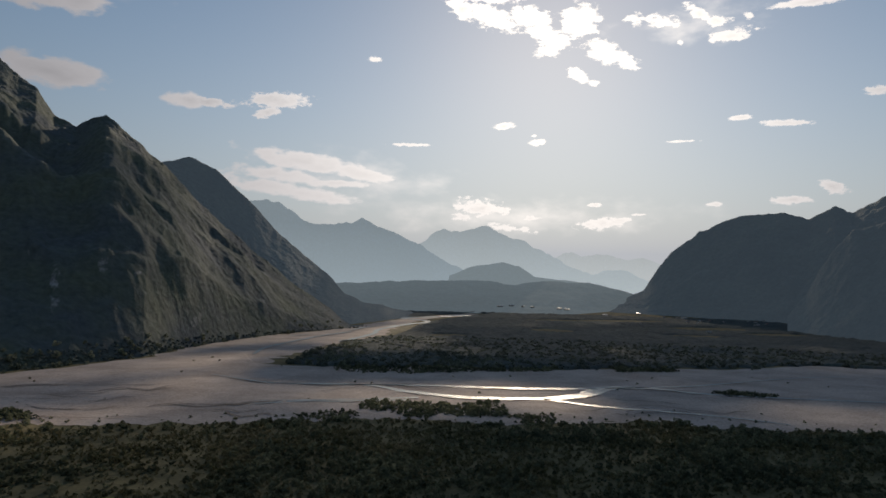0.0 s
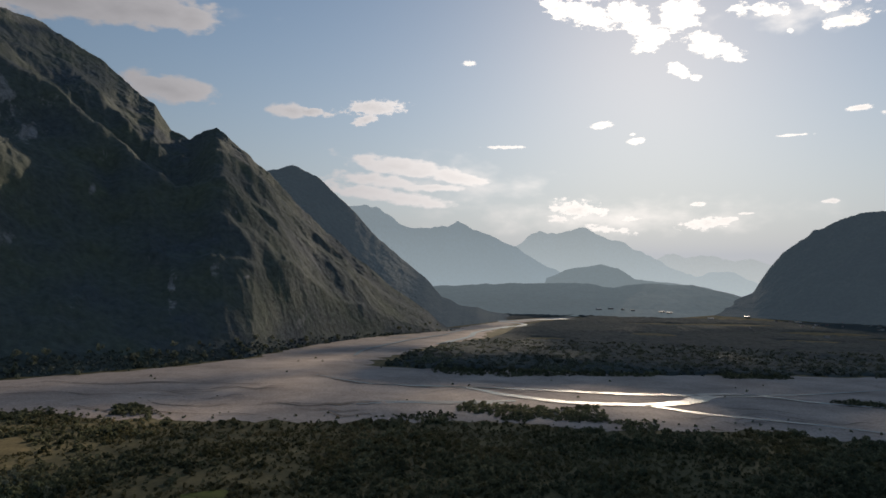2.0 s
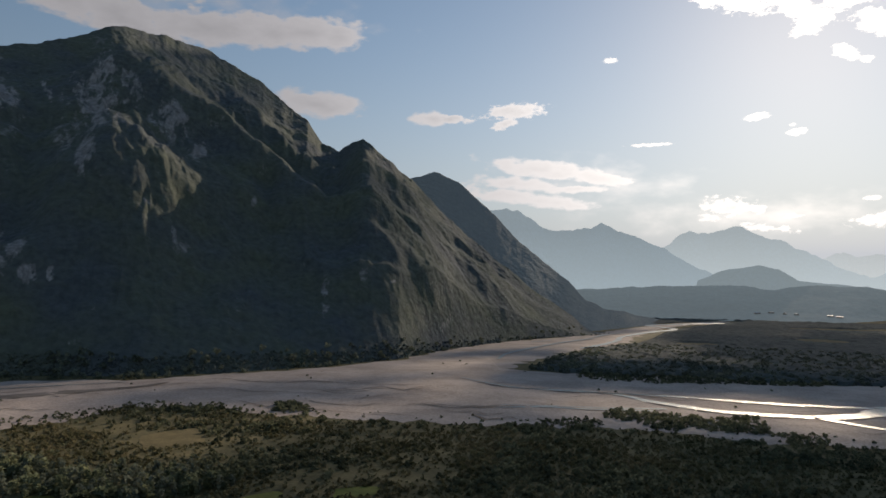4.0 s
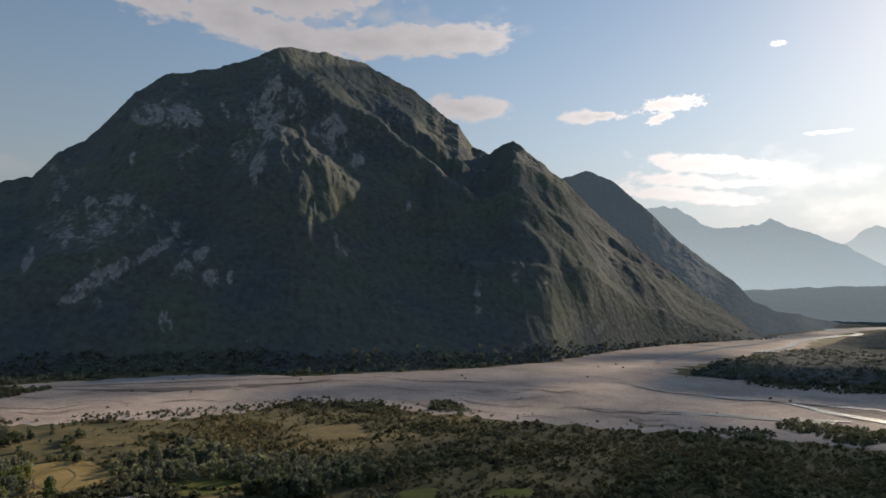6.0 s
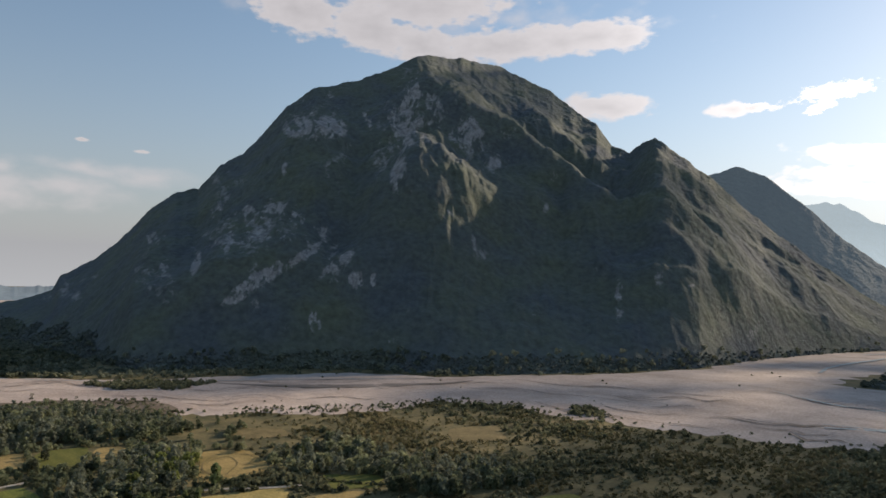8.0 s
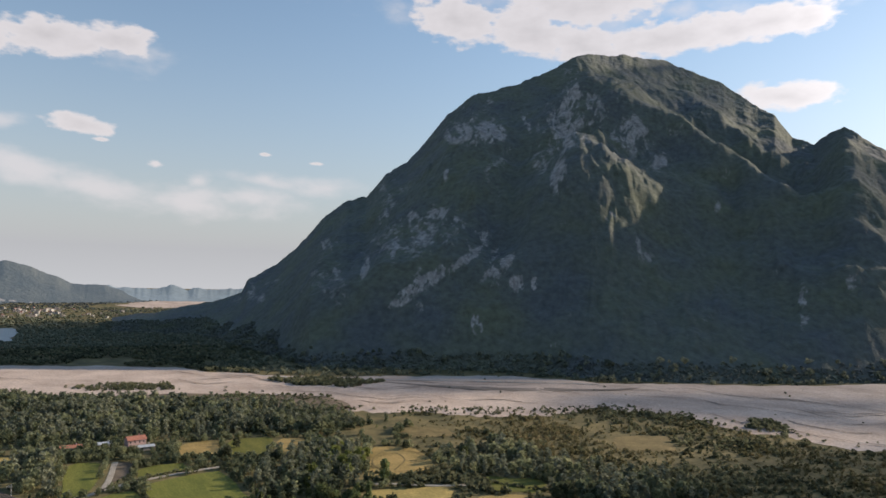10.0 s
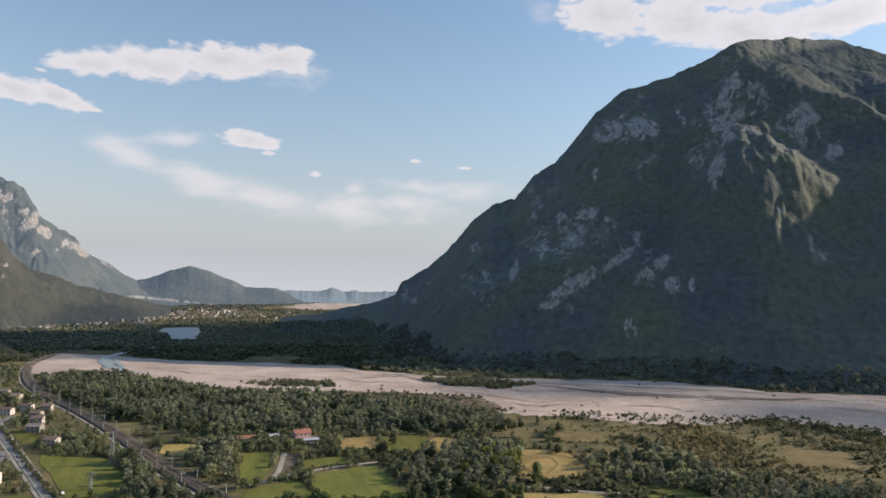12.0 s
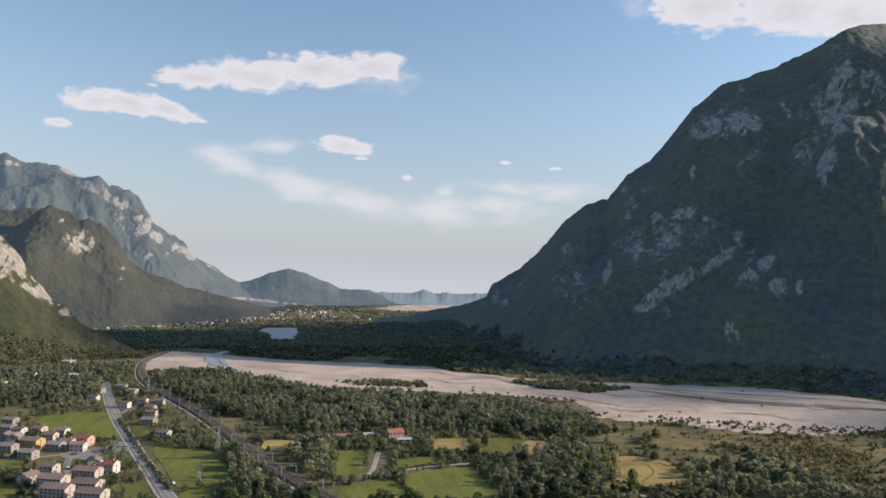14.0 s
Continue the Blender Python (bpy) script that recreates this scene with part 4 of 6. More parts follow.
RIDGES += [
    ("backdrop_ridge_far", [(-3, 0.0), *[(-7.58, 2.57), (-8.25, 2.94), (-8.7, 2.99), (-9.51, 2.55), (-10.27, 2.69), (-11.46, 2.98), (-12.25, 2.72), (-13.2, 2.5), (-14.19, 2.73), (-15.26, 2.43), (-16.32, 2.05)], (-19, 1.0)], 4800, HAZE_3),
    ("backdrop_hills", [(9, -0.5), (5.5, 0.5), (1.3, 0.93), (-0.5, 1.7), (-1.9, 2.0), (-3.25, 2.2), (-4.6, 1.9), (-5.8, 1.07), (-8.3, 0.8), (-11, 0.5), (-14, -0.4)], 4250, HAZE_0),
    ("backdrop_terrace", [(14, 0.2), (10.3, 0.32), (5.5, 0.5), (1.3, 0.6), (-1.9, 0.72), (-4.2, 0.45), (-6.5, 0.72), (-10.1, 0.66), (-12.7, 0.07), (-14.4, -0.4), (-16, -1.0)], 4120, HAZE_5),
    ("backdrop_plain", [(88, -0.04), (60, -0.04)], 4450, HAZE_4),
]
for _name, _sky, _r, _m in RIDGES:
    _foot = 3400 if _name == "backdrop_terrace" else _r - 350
    _ob, _grid = massif(_name, "far blue distance with its haze painted in as glow", _sky, [(-20, max(_foot, 3770)), (-12.5, max(_foot, 3770)), (-8, _foot), (90, _foot)], [(-20, _r), (90, _r)], _m, 0.06, 40, 1.2, seed=_r / 97.0, jag=0.6, crag=0.22 if 4300 < _r < 4850 else 0.06)
    tagged(_ob, category="backdrop")
    if _name == "backdrop_terrace":
        TERRACE_GRID = [q.ravel() for q in _grid[:3]]


def floor_height(x, y):
    """Height of the far valley floor, with the wooded terrace that closes it."""
    near = np.argmin((TERRACE_GRID[0] - x) ** 2 + (TERRACE_GRID[1] - y) ** 2)
    close = np.hypot(TERRACE_GRID[0][near] - x, TERRACE_GRID[1][near] - y) < 40
    return float(max(rise(np.hypot(x, y)), TERRACE_GRID[2][near] if close else 0.0))


# ---- fields, tracks, road and railway ----
FIELDS = [
    (GRASS, "mown bright green meadow", [(-526, 37), (-627, 50), (-623, 76), (-535, 58)]),
    (SOIL, "brown vegetable plot beside a track", [(-545, 67), (-564, 84), (-601, 97), (-617, 85)]),
    (GRASS, "large bright green meadow", [(-541, 92), (-557, 149), (-462, 148), (-459, 89)]),
    (GRASS, "green meadow beside a hedge", [(-585, 94), (-593, 123), (-567, 137), (-552, 90)]),
    (GRASS, "green meadow below a farm track", [(-511, 37), (-529, 84), (-466, 88), (-473, 42)]),
    (GOLD, "straw-coloured mown field", [(-662, 143), (-662, 178), (-604, 161), (-609, 129)]),
    (GRASS, "green strip between mown fields", [(-661, 182), (-653, 225), (-582, 196), (-578, 164)]),
    (GOLD, "straw-coloured mown field", [(-642, 224), (-634, 249), (-582, 227), (-585, 201)]),
    (GOLD, "golden mown field with swath lines", [(-579, 290), (-549, 321), (-485, 305), (-470, 261), (-475, 235)]),
]
FIELDS += [
    (GRASS, "green paddock between road and railway", [(-673, -116), (-635, -52), (-538, -34), (-517, -67)]),
    (GRASS, "green meadow behind the village", [(-830, -262), (-857, -189), (-707, -145), (-703, -175), (-728, -209)]),
    (GOLD, "dry yellowish meadow beside the railway", [(-683, -15), (-668, 24), (-620, 10), (-635, -17)]),
    (GRASS, "green lawn beside village houses", [(-638, -234), (-633, -200), (-590, -189), (-589, -215)]),
    (GRASS, "green lawn beside village houses", [(-544, -107), (-543, -92), (-493, -78), (-496, -98)]),
    (GRASS, "green paddock", [(-515, -69), (-525, -43), (-488, -45), (-491, -63)]),
    (GRASS, "green lawn at the village edge", [(-557, -206), (-557, -182), (-507, -165), (-511, -189)]),
    (GOLD, "golden mown strip", [(-453, 224), (-429, 278), (-395, 263), (-425, 214)]),
    (GRASS, "green meadow among hedges", [(-442, 317), (-408, 352), (-384, 329), (-405, 301)]),
]
FIELDS += [
    (DRY, "yellowed meadow near the river", [(-637, 357), (-614, 397), (-574, 381), (-598, 329)]),
    (DRY, "dry brown grassland near the river", [(-505, 518), (-480, 571), (-424, 520), (-459, 475)]),
    (GOLD, "mown strip", [(-400, 283), (-388, 318), (-371, 299), (-387, 274)]),
    (GRASS, "small green clearing", [(-295, 394), (-280, 421), (-264, 390), (-281, 376)]),
    (GRASS, "small green clearing", [(-249, 439), (-223, 460), (-215, 436), (-237, 418)]),
    (GRASS, "green lawn among trees", [(-794, -158), (-769, -131), (-702, -109), (-713, -134)]),
]


def sheet(name, poly, lift, material, wobble=2.0):
    """A flat patch of ground with soft, uneven edges, cut into strips."""
    p = np.array(poly, float)
    p = np.concatenate([p + (np.roll(p, -1, 0) - p) * k for k in (0.0, 0.25, 0.5, 0.75)], 1).reshape(-1, 2)
    p = 0.5 * p + 0.25 * (np.roll(p, 1, 0) + np.roll(p, -1, 0))
    p = p + wobble * np.stack([fbm(p[:, 0] / 9, p[:, 1] / 9, 2), fbm(p[:, 1] / 9 + 40, p[:, 0] / 9, 2)], 1)
    bm = bmesh.new()
    f = bm.faces.new([bm.verts.new((x, y, lift)) for x, y in p])
    if f.normal.z < 0 or sum(a[0] * b[1] - b[0] * a[1] for a, b in zip(p, np.roll(p, -1, 0))) < 0:
        f.normal_flip()
    bmesh.ops.triangulate(bm, faces=bm.faces[:])
    me = bpy.data.meshes.new(name)
    bm.to_mesh(me), bm.free()
    me.materials.append(material)
    return new(name, me)


tagged(sheet("river_reach", LAKE, 0.9, WATER, 14.0), "calm grey-green river reach between dark woods", "water", kind="structure")
for _i, (_m, _label, _poly) in enumerate(FIELDS):
    tagged(sheet("field", _poly, 0.15 + 0.006 * _i, _m, 3.0), _label, "field", "fields", kind="structure")

SWATHS = [[(-536, 276), (-539, 294), (-514, 289), (-489, 266)], [(-547, 300), (-534, 310), (-508, 306), (-506, 289)], [(-516, 259), (-488, 259), (-482, 276), (-483, 300)], [(-539, 310), (-518, 317), (-491, 305)], [(-551, 288), (-530, 268), (-501, 254)]]
for _i, _line in enumerate(SWATHS):
    tagged(ribbon("mown_swath", _line, 0.9, 0.42 + 0.006 * _i, DRY, 3, 0.4), "brown swath line left by mowing the golden field", "swath", "mown swaths", kind="structure")


def sweep(name, line, profile, material, parent=None, step=8.0, label=""):
    """A cross-section (offset, height) drawn along a line on the ground."""
    p = curve_points(line, step)
    t = np.gradient(p, axis=0)
    t /= np.hypot(t[:, 0], t[:, 1])[:, None]
    nrm = np.stack([-t[:, 1], t[:, 0]], 1)
    v = np.stack([np.column_stack([p + nrm * o, np.full(len(p), h)]) for o, h in profile], 1).reshape(-1, 3)
    ob = new(name, np_mesh(name, v, grid_faces(len(p), len(profile))[:, ::-1], material, False))
    ob.parent = parent
    return tagged(ob, label)


ROAD = [(-449, -54), (-584, -98), (-680, -129), (-795, -166), (-923, -203), (-1033, -232), (-1118, -253)]
RAIL = [(-439, 50), (-535, 10), (-589, -12), (-721, -53), (-858, -101), (-1056, -179), (-1215, -223), (-1415, -253), (-1608, -247), (-1711, -207)]
TRACKS = [[(-520, 35), (-537, 64), (-616, 83)], [(-537, 64), (-549, 90), (-558, 121), (-564, 155)], [(-468, 225), (-455, 248), (-436, 274), (-421, 308)]]
STREET = [(-669, -134), (-658, -148), (-645, -160), (-642, -181), (-633, -203), (-632, -236)]
LANES = [STREET, [(-823, -175), (-870, -169), (-852, -148)], [(-646, -169), (-609, -164), (-568, -151), (-508, -132)]]

road = thing("road", "grey asphalt valley road with white edge lines", "road", kind="structure")
sweep("carriageway", ROAD, [(-4.8, 0.16), (-4.5, 0.42), (4.5, 0.42), (4.8, 0.16)], ASPHALT, road)
for _o in (-3.9, 3.9):
    sweep("edge_line", ROAD, [(_o - 0.14, 0.43), (_o + 0.14, 0.43)], PAINT, road)
sweep("centre_line", ROAD, [(-0.12, 0.43), (0.12, 0.43)], PAINT, road)
sweep("verge", ROAD, [(5.2, 0.14), (5.25, 0.3), (7.6, 0.3), (7.7, 0.12)], DIRT_ROAD, road, label="pale gravel footway beside the road")
for _line in LANES:
    tagged(sweep("lane", _line, [(-2.8, 0.1), (-2.6, 0.24), (2.6, 0.24), (2.8, 0.1)], ASPHALT), "narrow grey asphalt village lane", "lane", "village lanes", kind="structure")
for _line in TRACKS:
    tagged(sweep("track", _line, [(-2.2, 0.1), (-2.0, 0.26), (2.0, 0.26), (2.2, 0.1)], DIRT_ROAD), "pale gravel farm track between meadows", "track", "farm tracks", kind="structure")
_yard = sheet("village_square", [(-648, -181), (-658, -164), (-683, -136), (-648, -125), (-643, -147), (-621, -150), (-631, -173)], 0.19, ASPHALT, 0.8)
tagged(_yard, "worn grey asphalt square between village houses", "yard", kind="structure")
_yard = sheet("parking_yard", [(-695, -152), (-681, -133), (-646, -124), (-652, -140)], 0.21, ASPHALT, 0.5)
tagged(_yard, "pale asphalt yard beside the road", "yard", kind="structure")

railway = thing("railway", "double-track railway on dark brown ballast", "railway", kind="structure")
sweep("embankment", RAIL, [(-8.0, 0.0), (-5.6, 1.5), (5.6, 1.5), (8.0, 0.0)], BALLAST, railway)
sweep("service_path", RAIL, [(8.0, 0.05), (8.2, 0.3), (10.6, 0.3), (10.8, 0.05)], DIRT_ROAD, railway, label="pale gravel path beside the track")
for _o in (-2.9, -1.45, 1.45, 2.9):
    sweep("rail", RAIL, [(_o - 0.09, 1.5), (_o - 0.09, 1.84), (_o + 0.09, 1.84), (_o + 0.09, 1.5)], STEEL, railway)
for _o in (-2.17, 2.17):
    sweep("sleeper_bed", RAIL, [(_o - 1.3, 1.52), (_o - 1.2, 1.64), (_o + 1.2, 1.64), (_o + 1.3, 1.52)], SOIL, railway)

# overhead line masts on both sides of the railway


def mast_thing():
    mast = thing("catenary_mast", "grey steel overhead-line mast beside the railway", "mast", "overhead line masts")
    bm = bmesh.new()
    box(bm, -0.16, 0.16, -0.16, 0.16, 0, 7.4)
    box(bm, -0.35, 0.35, -0.35, 0.35, 0, 0.5)
    part("pole", bm, GALVANISED, mast)
    bm = bmesh.new()
    box(bm, -0.06, 0.06, 0.1, 3.4, 6.7, 6.84)
    box(bm, -0.06, 0.06, 0.1, 3.0, 6.1, 6.22)
    box(bm, -0.05, 0.05, 2.9, 3.02, 6.1, 6.8)
    part("arm", bm, GALVANISED, mast)
    return mast


_line = curve_points(RAIL, 4.0)
_s = np.concatenate([[0], np.cumsum(np.hypot(*np.diff(_line, axis=0).T))])
_first = mast_thing()
_k = 0
for _d in np.arange(20, _s[-1] - 20, 46):
    _i = int(np.searchsorted(_s, _d))
    _t = _line[min(_i + 1, len(_line) - 1)] - _line[_i - 1]
    _ang = math.atan2(_t[1], _t[0])
    for _side in (-1, 1):
        _px = _line[_i] + _side * 5.9 * np.array([-math.sin(_ang), math.cos(_ang)])
        _m = pose(_px[0], _px[1], 1.0, 0, 0, math.degrees(_ang) + (180 if _side > 0 else 0))
        if _k == 0:
            _first.matrix_basis = _m
        else:
            copy_thing(_first, _m)
        _k += 1


WOOD_DARK = surface("brown_insulator", (0.06, 0.035, 0.025), (0.10, 0.06, 0.04), 1.0, 0.4, 0.1)


def lattice_pylon(at, tall, base):
    """A tapered lattice tower with three cross-arms."""
    tower = thing("power_pylon", "slender grey lattice power pylon above hedges", "pylon", "power pylons", at=at)

    def strut(bm, a, b, w=0.09):
        a, b = Vector(a), Vector(b)
        q = (b - a).to_track_quat("Z", "Y").to_matrix().to_4x4()
        m = Matrix.Translation((a + b) / 2) @ q @ Matrix.Diagonal((w, w, (b - a).length, 1))
        bmesh.ops.create_cube(bm, size=1.0, matrix=m)

    for sx, sy in ((-1, -1), (1, -1), (1, 1), (-1, 1)):
        bm = bmesh.new()
        strut(bm, (sx * base, sy * base, 0), (sx * 0.25, sy * 0.25, tall), 0.2)
        part("leg", bm, GALVANISED, tower)
    bm = bmesh.new()
    levels = [tall * (1 - 0.82 ** i) / (1 - 0.82 ** 9) for i in range(10)]
    for z0, z1 in zip(levels, levels[1:]):
        w0, w1 = (base + (0.25 - base) * z / tall for z in (z0, z1))
        for (ax, ay), (bx, by) in (((-1, -1), (1, -1)), ((1, -1), (1, 1)), ((1, 1), (-1, 1)), ((-1, 1), (-1, -1))):
            strut(bm, (ax * w0, ay * w0, z0), (bx * w1, by * w1, z1))
            strut(bm, (bx * w0, by * w0, z0), (ax * w1, ay * w1, z1))
    part("bracing", bm, GALVANISED, tower)
    for z, half in ((tall * 0.78, 3.4), (tall * 0.87, 2.8), (tall * 0.96, 2.2)):
        bm = bmesh.new()
        strut(bm, (-half, 0, z), (half, 0, z), 0.2)
        strut(bm, (-half, 0, z), (0, 0, z + 1.0), 0.12)
        strut(bm, (half, 0, z), (0, 0, z + 1.0), 0.12)
        arm = part("cross_arm", bm, GALVANISED, tower)
        for s in (-1, 1):
            bm = bmesh.new()
            strut(bm, (s * half, 0, z), (s * half, 0, z - 1.3), 0.22)
            part("insulator", bm, WOOD_DARK, arm)
    return tower


for (_x, _y), _h in zip([(-612, -51), (-544, -58), (-975, -170)], (26.0, 12.0, 22.0)):
    lattice_pylon(pose(_x, _y, 0, 0, 0, 70), _h, _h * 0.085)

# ---- buildings ----
PLASTER = [surface("plaster_" + n, [0.85 * v for v in c], c, 0.6, 0.9, 0.15, 6) for n, c in (("white", (0.50, 0.475, 0.455)), ("cream", (0.41, 0.375, 0.345)), ("ochre", (0.46, 0.33, 0.16)), ("pink", (0.46, 0.32, 0.30)), ("grey", (0.28, 0.26, 0.245)))]
TILE = [surface("roof_tiles_" + n, [0.65 * v for v in c], c, 0.5, 0.9, 0.6, 9, vary=0.3, stretch=(1, 4, 1)) for n, c in (("brown", (0.27, 0.195, 0.17)), ("red", (0.34, 0.135, 0.11)), ("grey", (0.30, 0.255, 0.235)))]
SHED_ROOF = surface("pale_sheet_roof", (0.55, 0.55, 0.55), (0.72, 0.72, 0.71), 0.4, 0.38, 0.1, metal=0.5)
PANE = surface("window_glass", (0.03, 0.035, 0.04), (0.06, 0.065, 0.07), 0.8, 0.15, 0.02)
WOOD = surface("brown_wood", (0.09, 0.05, 0.03), (0.16, 0.09, 0.05), 1.5, 0.8, 0.3)


def house(label, w, d, h, pitch, wall_m, roof_m, storeys=2, bays=3, group="village houses", hip=False, balcony=False):
    """A gabled house: ridge along x, windows on the long sides and gables."""
    ob = thing("house", label, "house", group)
    bm = bmesh.new()
    r = d / 2 * pitch
    pts = [(-w / 2, -d / 2, -0.3), (w / 2, -d / 2, -0.3), (w / 2, d / 2, -0.3), (-w / 2, d / 2, -0.3), (-w / 2, -d / 2, h), (w / 2, -d / 2, h), (w / 2, d / 2, h), (-w / 2, d / 2, h), (-w / 2, 0, h + r), (w / 2, 0, h + r)]
    v = [bm.verts.new(p) for p in pts]
    for f in ((0, 1, 5, 4), (2, 3, 7, 6), (1, 2, 6, 9, 5), (3, 0, 4, 8, 7)):
        bm.faces.new([v[i] for i in f])
    part("wall", bm, wall_m, ob)
    over, th = 0.7, 0.28
    bm = bmesh.new()
    for s in (-1, 1):
        e = d / 2 + over
        ze = h - over * pitch
        q = [(-w / 2 - over, s * e, ze), (w / 2 + over, s * e, ze), (w / 2 + over, 0, h + r), (-w / 2 - over, 0, h + r)]
        if hip:
            q[2], q[3] = (w / 2 - d * 0.32, 0, h + r), (-w / 2 + d * 0.32, 0, h + r)
        lo = [bm.verts.new((x, y, z + 0.02)) for x, y, z in q]
        up = [bm.verts.new((x, y, z + th)) for x, y, z in q]
        bm.faces.new(lo), bm.faces.new(up)
        for i in range(4):
            bm.faces.new((lo[i], lo[(i + 1) % 4], up[(i + 1) % 4], up[i]))
    bmesh.ops.recalc_face_normals(bm, faces=bm.faces[:])
    part("roof", bm, roof_m, ob)
    bm = bmesh.new()
    box(bm, w * 0.2, w * 0.2 + 0.8, 0.6, 1.4, h + r * 0.5, h + r + 1.0)
    chimney = part("chimney", bm, wall_m, ob)
    bm = bmesh.new()
    box(bm, w * 0.2 - 0.12, w * 0.2 + 0.92, 0.48, 1.52, h + r + 1.0, h + r + 1.15)
    part("chimney_cap", bm, roof_m, chimney)
    step = h / storeys
    for k in range(storeys):
        z = k * step + 0.9
        for s in (-1, 1):
            for i in range(bays):
                x = (i + 0.5) / bays * w - w / 2
                bm = bmesh.new()
                y0, y1 = sorted((s * (d / 2 - 0.1), s * (d / 2 + 0.05)))
                box(bm, x - 0.6, x + 0.6, y0, y1, z, z + 1.45)
                part("window", bm, PANE, ob)
            bm = bmesh.new()
            x0, x1 = sorted((s * (w / 2 - 0.1), s * (w / 2 + 0.05)))
            box(bm, x0, x1, -0.6, 0.6, z, z + 1.45)
            part("window", bm, PANE, ob)
        if balcony and k:
            bm = bmesh.new()
            box(bm, -w * 0.36, w * 0.36, -d / 2 - 1.3, -d / 2, k * step - 0.1, k * step + 0.1)
            deck = part("balcony", bm, wall_m, ob)
            bm = bmesh.new()
            box(bm, -w * 0.36, w * 0.36, -d / 2 - 1.3, -d / 2 - 1.2, k * step + 0.1, k * step + 1.0)
            part("parapet", bm, wall_m, deck)
    bm = bmesh.new()
    box(bm, w * 0.32, w * 0.32 + 1.1, -d / 2 - 0.06, -d / 2 + 0.1, 0.0, 2.1)
    part("door", bm, WOOD, ob, "brown wooden door")
    return ob


KINDS = {
    "block": house("three-storey pale apartment block with a brown tiled roof", 18, 11, 6.9, 0.42, PLASTER[1], TILE[0], 3, 6, balcony=True),
    "white": house("two-storey white plastered house with a brown tiled roof", 11, 9, 6.2, 0.4, PLASTER[0], TILE[0], 2, 3),
    "redroof": house("tall white plastered house with a red hipped roof", 12, 10, 7.2, 0.4, PLASTER[0], TILE[1], 2, 3, hip=True),
    "cream": house("two-storey cream plastered house with a brown tiled roof", 11, 9, 6.0, 0.45, PLASTER[1], TILE[0], 2, 3),
    "ochre": house("large ochre plastered house with a brown tiled roof", 17, 11, 7.4, 0.42, PLASTER[2], TILE[0], 3, 6),
    "pink": house("pink plastered farmhouse with a reddish tiled roof", 15, 10, 7.0, 0.5, PLASTER[3], TILE[1], 2, 4),
    "grey": house("grey stone house with a grey-brown tiled roof", 13, 9, 6.0, 0.45, PLASTER[4], TILE[2], 2, 3),
    "bungalow": house("low white bungalow with a bright red roof", 17, 9, 3.3, 0.4, PLASTER[0], TILE[1], 1, 4),
    "shed": house("low shed with a pale sheet-metal roof", 13, 9, 3.0, 0.22, PLASTER[4], SHED_ROOF, 1, 2, "farm buildings"),
}
HOUSES = []
_used = set()


def put(kind, x, y, turn):
    src = KINDS[kind]
    m = pose(x, y, float(rise(np.hypot(x, y))), 0, 0, turn)
    if kind in _used:
        copy_thing(src, m)
    else:
        src.matrix_basis = m
        _used.add(kind)
    HOUSES.append((x, y))


for _kind, _turn, (_x, _y) in zip(
    "block block block block block redroof grey cream cream ochre grey grey cream grey white cream white grey white cream cream grey cream white cream white white cream grey white cream white grey cream white grey cream pink white cream grey".split(),
    (70, 70, 70, 70, 70, 72, 190, 68, 150, 64, 67, 67, 72, 180, 67, 72, 82, 67, 72, 70, 80, 72, 67, 72, 62, 80, 72, 70, 72, 62, 80, 67, 67, 64, 72, 180, 68, 64, 75, 82, 62),
    [(-543, -154), (-562, -137), (-527, -128), (-517, -144), (-502, -119), (-577, -126), (-594, -140), (-582, -168), (-556, -174), (-673, -209), (-660, -223), (-633, -199), (-745, -253), (-705, -241), (-732, -239), (-703, -204), (-656, -168), (-661, -187), (-879, -178), (-848, -145), (-815, -138), (-769, -132), (-701, -107), (-930, -224), (-1176, -297), (-1208, -338), (-1087, -380), (-987, -191), (-1032, -214), (-1182, -370), (-1136, -302), (-1245, -422), (-786, -265), (-736, -223), (-722, -200), (-699, -231), (-672, -181), (-679, -170), (-901, -163), (-895, -143), (-1002, -235)],
):
    put(_kind, _x, _y, _turn)
for _kind, _turn, (_x, _y) in zip(("pink", "shed", "bungalow", "shed"), (100, 92, 85, 95), [(-667, 105), (-653, 111), (-674, 56), (-680, 83)]):
    put(_kind, _x, _y, _turn)

for _kind, _turn, (_x, _y), _k in zip(("shed", "shed", "shed"), (70, 66, 80), [(-1392, -383), (-1177, -305), (-1311, -411)], (1.9, 2.3, 1.5)):
    put(_kind, _x, _y, _turn)
    _hall = [o for o in scene.objects if o.parent is None and o.name.startswith("house")][-1]
    _hall.scale = (_k, _k, 1.5)
    tagged(_hall, "low pale workshop hall among trees beside the road", group="workshop halls")
    HOUSES += [(_x + u, _y + v) for u in (-12, 0, 12, 26) for v in (-14, 0, 14)]


